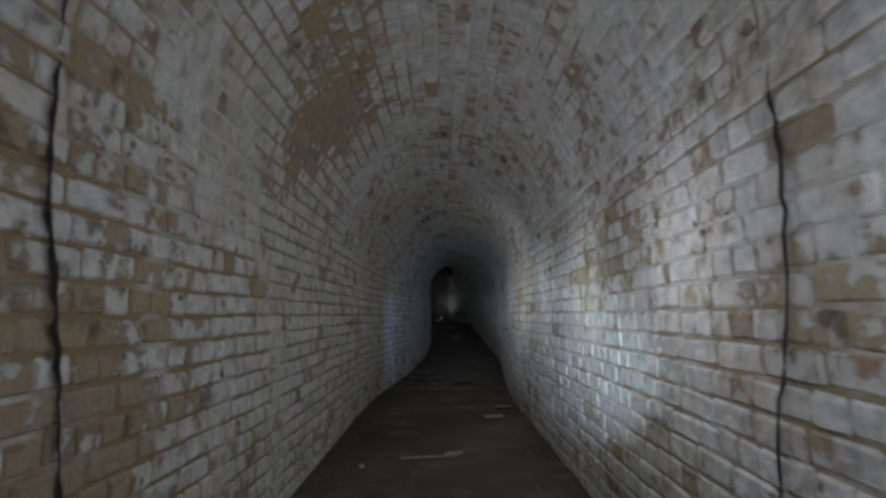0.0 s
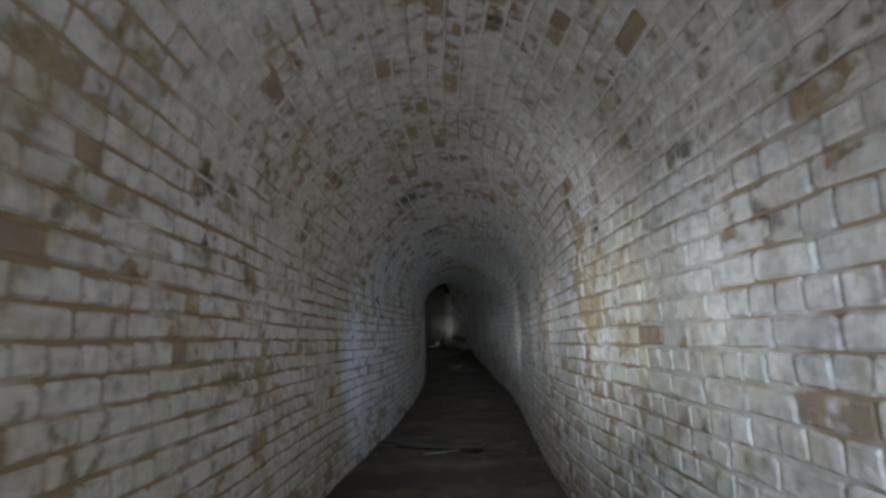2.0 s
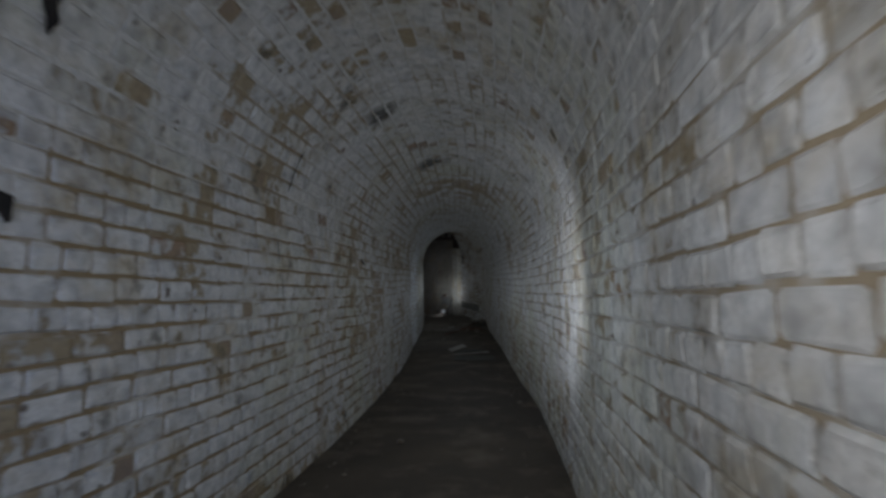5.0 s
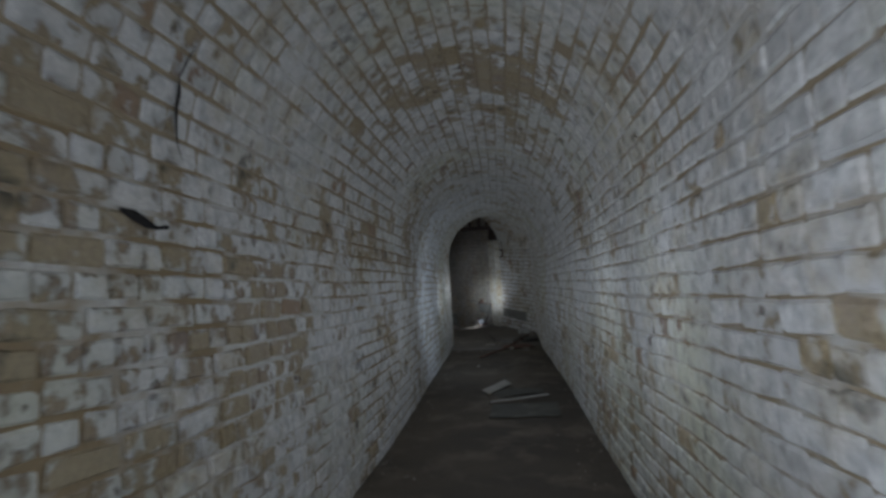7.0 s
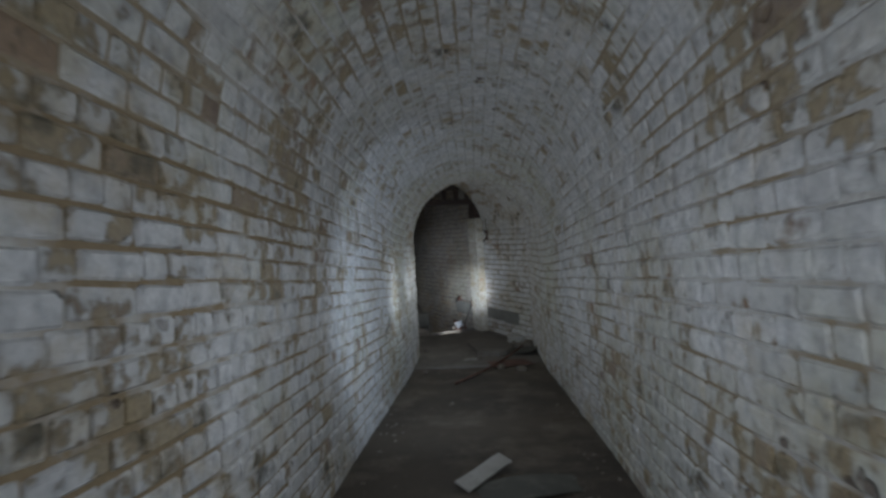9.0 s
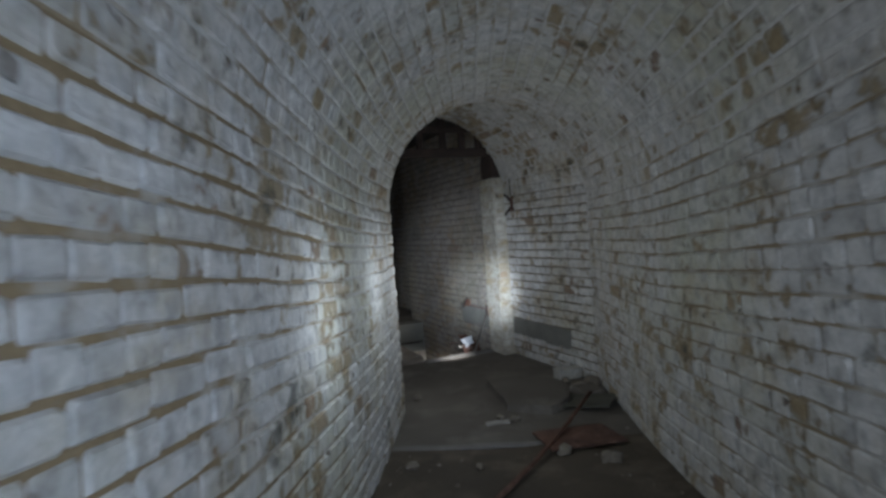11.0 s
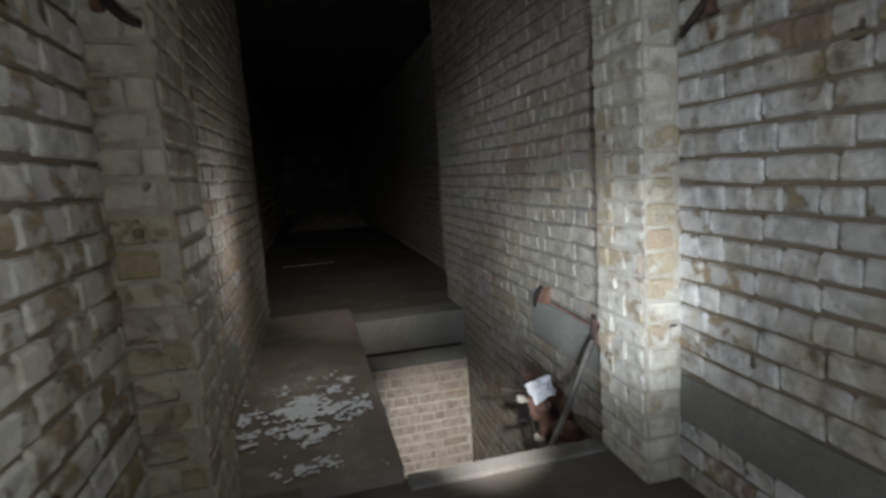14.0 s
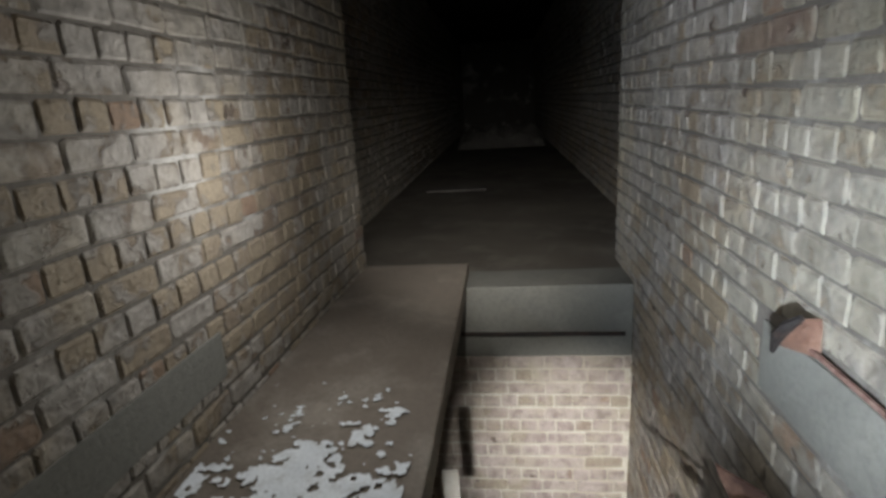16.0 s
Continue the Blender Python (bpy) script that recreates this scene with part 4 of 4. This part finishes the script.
board("board", 0.44, -1.02, 0.20, (0.58, 0.26, 0.010), M_GREYBOARD, "warped dark grey board arched up off the floor", lift=0.02, warp=-0.03, seed=3)
board("plank", 0.21, -0.86, 0.85, (0.40, 0.10, 0.012), M_PALE, "short pale plank with one end tipped up", lift=0.045, pitch=-0.10, seed=4, roll=0.35)
board("lath", 0.41, -1.37, 0.38, (0.64, 0.040, 0.012), M_PALE, "narrow pale lath across the sheet of board", lift=0.030, seed=5)
board("lath", -1.10, -13.88, 0.05, (0.40, 0.022, 0.010), M_PALE, "thin pale lath on the dark earth floor", seed=6)
board("board_piece", -0.92, -13.83, 0.2, (0.13, 0.05, 0.012), M_PALE, "small pale broken board piece", lift=0.004, seed=7)
board("board_piece", -0.24, -11.95, 0.6, (0.22, 0.09, 0.014), M_PALE, "small pale broken board piece beside the wall", lift=0.01, pitch=0.1, seed=8)
board("board_piece", -0.44, -12.48, 0.2, (0.20, 0.12, 0.014), M_PALE, "pale broken board piece on the earth floor", lift=0.004, seed=9)
board("plank", -0.76, -9.55, -0.55, (0.95, 0.14, 0.018), M_GREYBOARD, "damp grey plank lying across the tunnel floor", warp=0.02, lift=0.005, seed=10)
board("lath", -0.68, -9.75, 0.35, (0.52, 0.030, 0.010), M_PALE, "thin pale lath on the earth floor", lift=0.004, seed=11)
board("lath", -1.27, -9.08, -0.3, (0.24, 0.025, 0.012), M_TIMBER, "dark stick lying beside the tunnel wall", seed=12)
rubble(-1.55, -14.05, 0.05, M_STONE, "small pale stone on the earth floor", 1)
for k, (x, y_, size) in enumerate(((-0.35, 4.05, 0.10), (0.40, 3.40, 0.09), (0.30, 3.46, 0.07), (0.62, 2.75, 0.10), (0.10, 2.62, 0.06), (1.02, 4.05, 0.12), (0.95, 4.22, 0.09), (1.15, 4.12, 0.16), (-0.30, 2.68, 0.08), (0.30, 4.96, 0.035), (0.86, 2.60, 0.12), (0.02, 1.0, 0.05), (0.6, -5.0, 0.05), (-0.5, -6.3, 0.06))):
    rubble(x, y_, size, M_CRUMB, "lump of brown mortar rubble on the floor", k + 2)
board("board_piece", 0.27, 3.36, 0.1, (0.17, 0.06, 0.012), M_PALE, "small bright board piece on the concrete floor", lift=0.003, seed=13)
broken_slab("slab_piece", [(0.26, 4.30), (0.52, 4.36), (0.80, 4.22), (0.90, 3.86), (0.84, 3.62), (0.68, 3.48), (0.38, 3.62)], 0.050, 0.018, M_CONCRETE, "broken grey concrete slab lying on the lobby floor", 3)
broken_slab("slab_piece", [(0.92, 3.98), (1.14, 4.02), (1.17, 3.80), (1.00, 3.72)], 0.060, 0.0, M_CONCRETE, "broken chunk of grey concrete at the wall's foot", 5)
board("sheet", 0.98, 3.62, -0.5, (0.40, 0.30, 0.012), M_GREYBOARD, "broken dark sheet lying against the wall's foot", lift=0.03, pitch=-0.1, seed=15)
board("sheet", 0.75, 2.95, 0.2, (0.50, 0.34, 0.012), M_RUST, "rusty iron sheet lying on the tunnel floor", lift=0.014, pitch=0.02, seed=16)
board("block", 1.00, 4.38, 0.3, (0.22, 0.12, 0.09), M_STONE, "yellowish broken brick at the wall's foot", "brick", seed=17)
crumpled("plastic_sheet", Vector((1.00, 4.42, 0.05)), Matrix.Rotation(0.5, 4, "Z") @ Matrix.Rotation(0.9, 4, "X"), 0.22, 0.15, M_PALE, "crumpled pale plastic sheet at the wall's foot", "plastic", 5, 0.05)
bm = bmesh.new()
tube(bm, [(0.06, 1.98, ground(0.06, 1.98) + 0.016), (0.40, 2.56, ground(0.40, 2.56) + 0.030), (0.72, 3.12, 0.060), (1.00, 3.60, 0.105)], 0.014)
tagged(part("iron_bar", bm, M_RUST, smooth=True), "long rusty iron bar lying across the floor onto broken sheets", "bar")

# crumbs of mortar and brick along the feet of the walls
cv, cf = [], []
rnd = random.Random(77)
for k in range(900):
    y_ = Y0 + 1 + rnd.random() * 22.6
    side = rnd.choice((-1, 1))
    x = centre(y_) + side * (HALF - 0.05 - abs(rnd.gauss(0, 0.16)))
    r = 0.004 + 0.014 * rnd.random() ** 2
    base = Vector((x, y_, ground(x, y_)))
    n0 = len(cv)
    for dx, dy, dz in ((1, 0, 0), (0, 1, 0), (-1, 0, 0), (0, -1, 0), (0.1, 0.1, 0.9)):
        cv.append(base + Vector((dx + rnd.gauss(0, 0.2), dy + rnd.gauss(0, 0.2), dz)) * r)
    cf += [(n0, n0 + 1, n0 + 4), (n0 + 1, n0 + 2, n0 + 4), (n0 + 2, n0 + 3, n0 + 4), (n0 + 3, n0, n0 + 4)]
tagged(new("mortar_crumbs", mesh_of("mortar_crumbs", cv, cf, [M_CRUMB])), "crumbs of mortar and brick along the walls", "crumbs", kind="stuff")

# far end of the corridor
bm = bmesh.new()
bmesh.ops.create_grid(bm, x_segments=24, y_segments=12, size=0.5)
for v in bm.verts:
    x, y_ = v.co.x * 2, v.co.y * 2
    z = max(0.0, (1 - x ** 8) * (1 - y_ ** 4)) * (0.42 + 0.22 * noise.noise(Vector((x * 3.5, y_ * 3.5, 8)))) - 0.01
    v.co = in_ab(16.9 + y_ * 0.8, 2.05 + x * 0.95, z)
tagged(part("mound", bm, M_THRESH), "pale mound of rubble at the dark corridor's end", "mound")
bm = bmesh.new()
box(bm, (0.70, 0.16, 0.02), Matrix.Translation(in_ab(10.85, 1.53, 0.01)) @ Matrix((V, U, UP)).transposed().to_4x4(), 0.003, 0.003, 3)
tagged(part("board", bm, M_THRESH), "greyish board lying on the far corridor floor", "board")

# ---------------------------------------------------------------- cracks and damage in the tunnel


def crack(parent, surface, points, width, seed):
    """A ragged black crack along (s, h) points of a surface."""
    bm = bmesh.new()
    rnd = random.Random(seed)
    line = []
    for (s0, h0), (s1, h1) in zip(points, points[1:]):
        n = max(2, int(math.hypot(s1 - s0, h1 - h0) / 0.04))
        line += [(s0 + (s1 - s0) * k / n, h0 + (h1 - h0) * k / n) for k in range(n)]
    line.append(points[-1])
    rings = []
    for k, (s, h) in enumerate(line):
        ds, dh = line[min(k + 1, len(line) - 1)][0] - line[max(k - 1, 0)][0], line[min(k + 1, len(line) - 1)][1] - line[max(k - 1, 0)][1]
        d = math.hypot(ds, dh) or 1
        w = width * (0.25 + 0.9 * rnd.random()) * (0.35 if k in (0, len(line) - 1) else 1) / 2
        off = (rnd.random() - 0.5) * width * 0.9
        ring = []
        for side in (-1, 1):
            q, nrm = surface(s - dh / d * (w * side + off), h + ds / d * (w * side + off))
            ring.append(bm.verts.new(q + nrm * 0.0165))
        rings.append(ring)
    for r0, r1 in zip(rings, rings[1:]):
        bm.faces.new((r0[0], r0[1], r1[1], r1[0]))
    return part("crack", bm, M_CRACK_SHADE, parent, "jagged black crack")


right = lambda pts: [(LENGTH - s, FULL - h) for s, h in pts]
over = lambda pts: [(s, h - SPRING) for s, h in pts]
crack(wall_west, tunnel_left, [(3.70, 0.15), (3.65, 0.60), (3.64, 1.05), (3.62, 1.30), (3.66, 1.57)], 0.024, 1)
crack(ceiling_tunnel, tunnel_vault, over([(3.66, 1.60), (3.67, 2.2), (3.68, 2.8), (3.62, 3.4), (3.58, 4.1)]), 0.012, 2)
crack(wall_east, tunnel_right, right([(3.51, 5.6), (3.51, 4.95), (3.47, 4.62), (3.49, 4.40), (3.55, 4.13)]), 0.018, 3)
crack(ceiling_tunnel, tunnel_vault, over([(14.98, 1.95), (14.95, 1.84), (14.97, 1.71), (14.99, 1.60)]), 0.018, 4)
crack(wall_west, tunnel_left, [(14.70, 1.40), (14.80, 1.37), (14.90, 1.38)], 0.035, 5)
crack(ceiling_tunnel, tunnel_vault, over([(13.05, 1.95), (13.0, 1.70)]), 0.030, 6)
crack(wall_west, tunnel_left, [(12.85, 1.42), (12.86, 1.29), (12.89, 1.19), (12.91, 1.06)], 0.014, 7)
crack(ceiling_tunnel, tunnel_vault, over([(11.27, 2.12), (11.32, 1.80)]), 0.04, 10)
crack(wall_west, tunnel_left, [(10.9, 1.52), (11.1, 1.45), (11.2, 1.28)], 0.06, 11)
crack(wall_corridor_right, plane_wall(in_ab(E_R, C_R, -2.3), -U, -V), [(E_R - A_C - 0.01, 2.2), (E_R - A_C - 0.02, 3.0), (E_R - A_C - 0.005, 3.8), (E_R - A_C - 0.02, 4.9)], 0.020, 13)

# ---------------------------------------------------------------- brickwork, last
for ob, surf, length, height, first, seed, own, mats, keep, most, proud in LAYING:
    lay(ob, surf, bond(length, height, first, seed), own, mats, seed, proud, JOINT, keep, most)
lay(wall_west, tunnel_left, bond(LENGTH, SPRING, 0, 31), lambda s, h: 13.4 < s < 16.4, (M_BRICK, M_BRICK_J), 31, 0.010, 0.014)
lay(wall_east, tunnel_right, bond(LENGTH, SPRING, 1, 32), lambda s, h: LENGTH - 16.4 < s < LENGTH - 13.4, (M_BRICK, M_BRICK_J), 32, 0.009, 0.010)
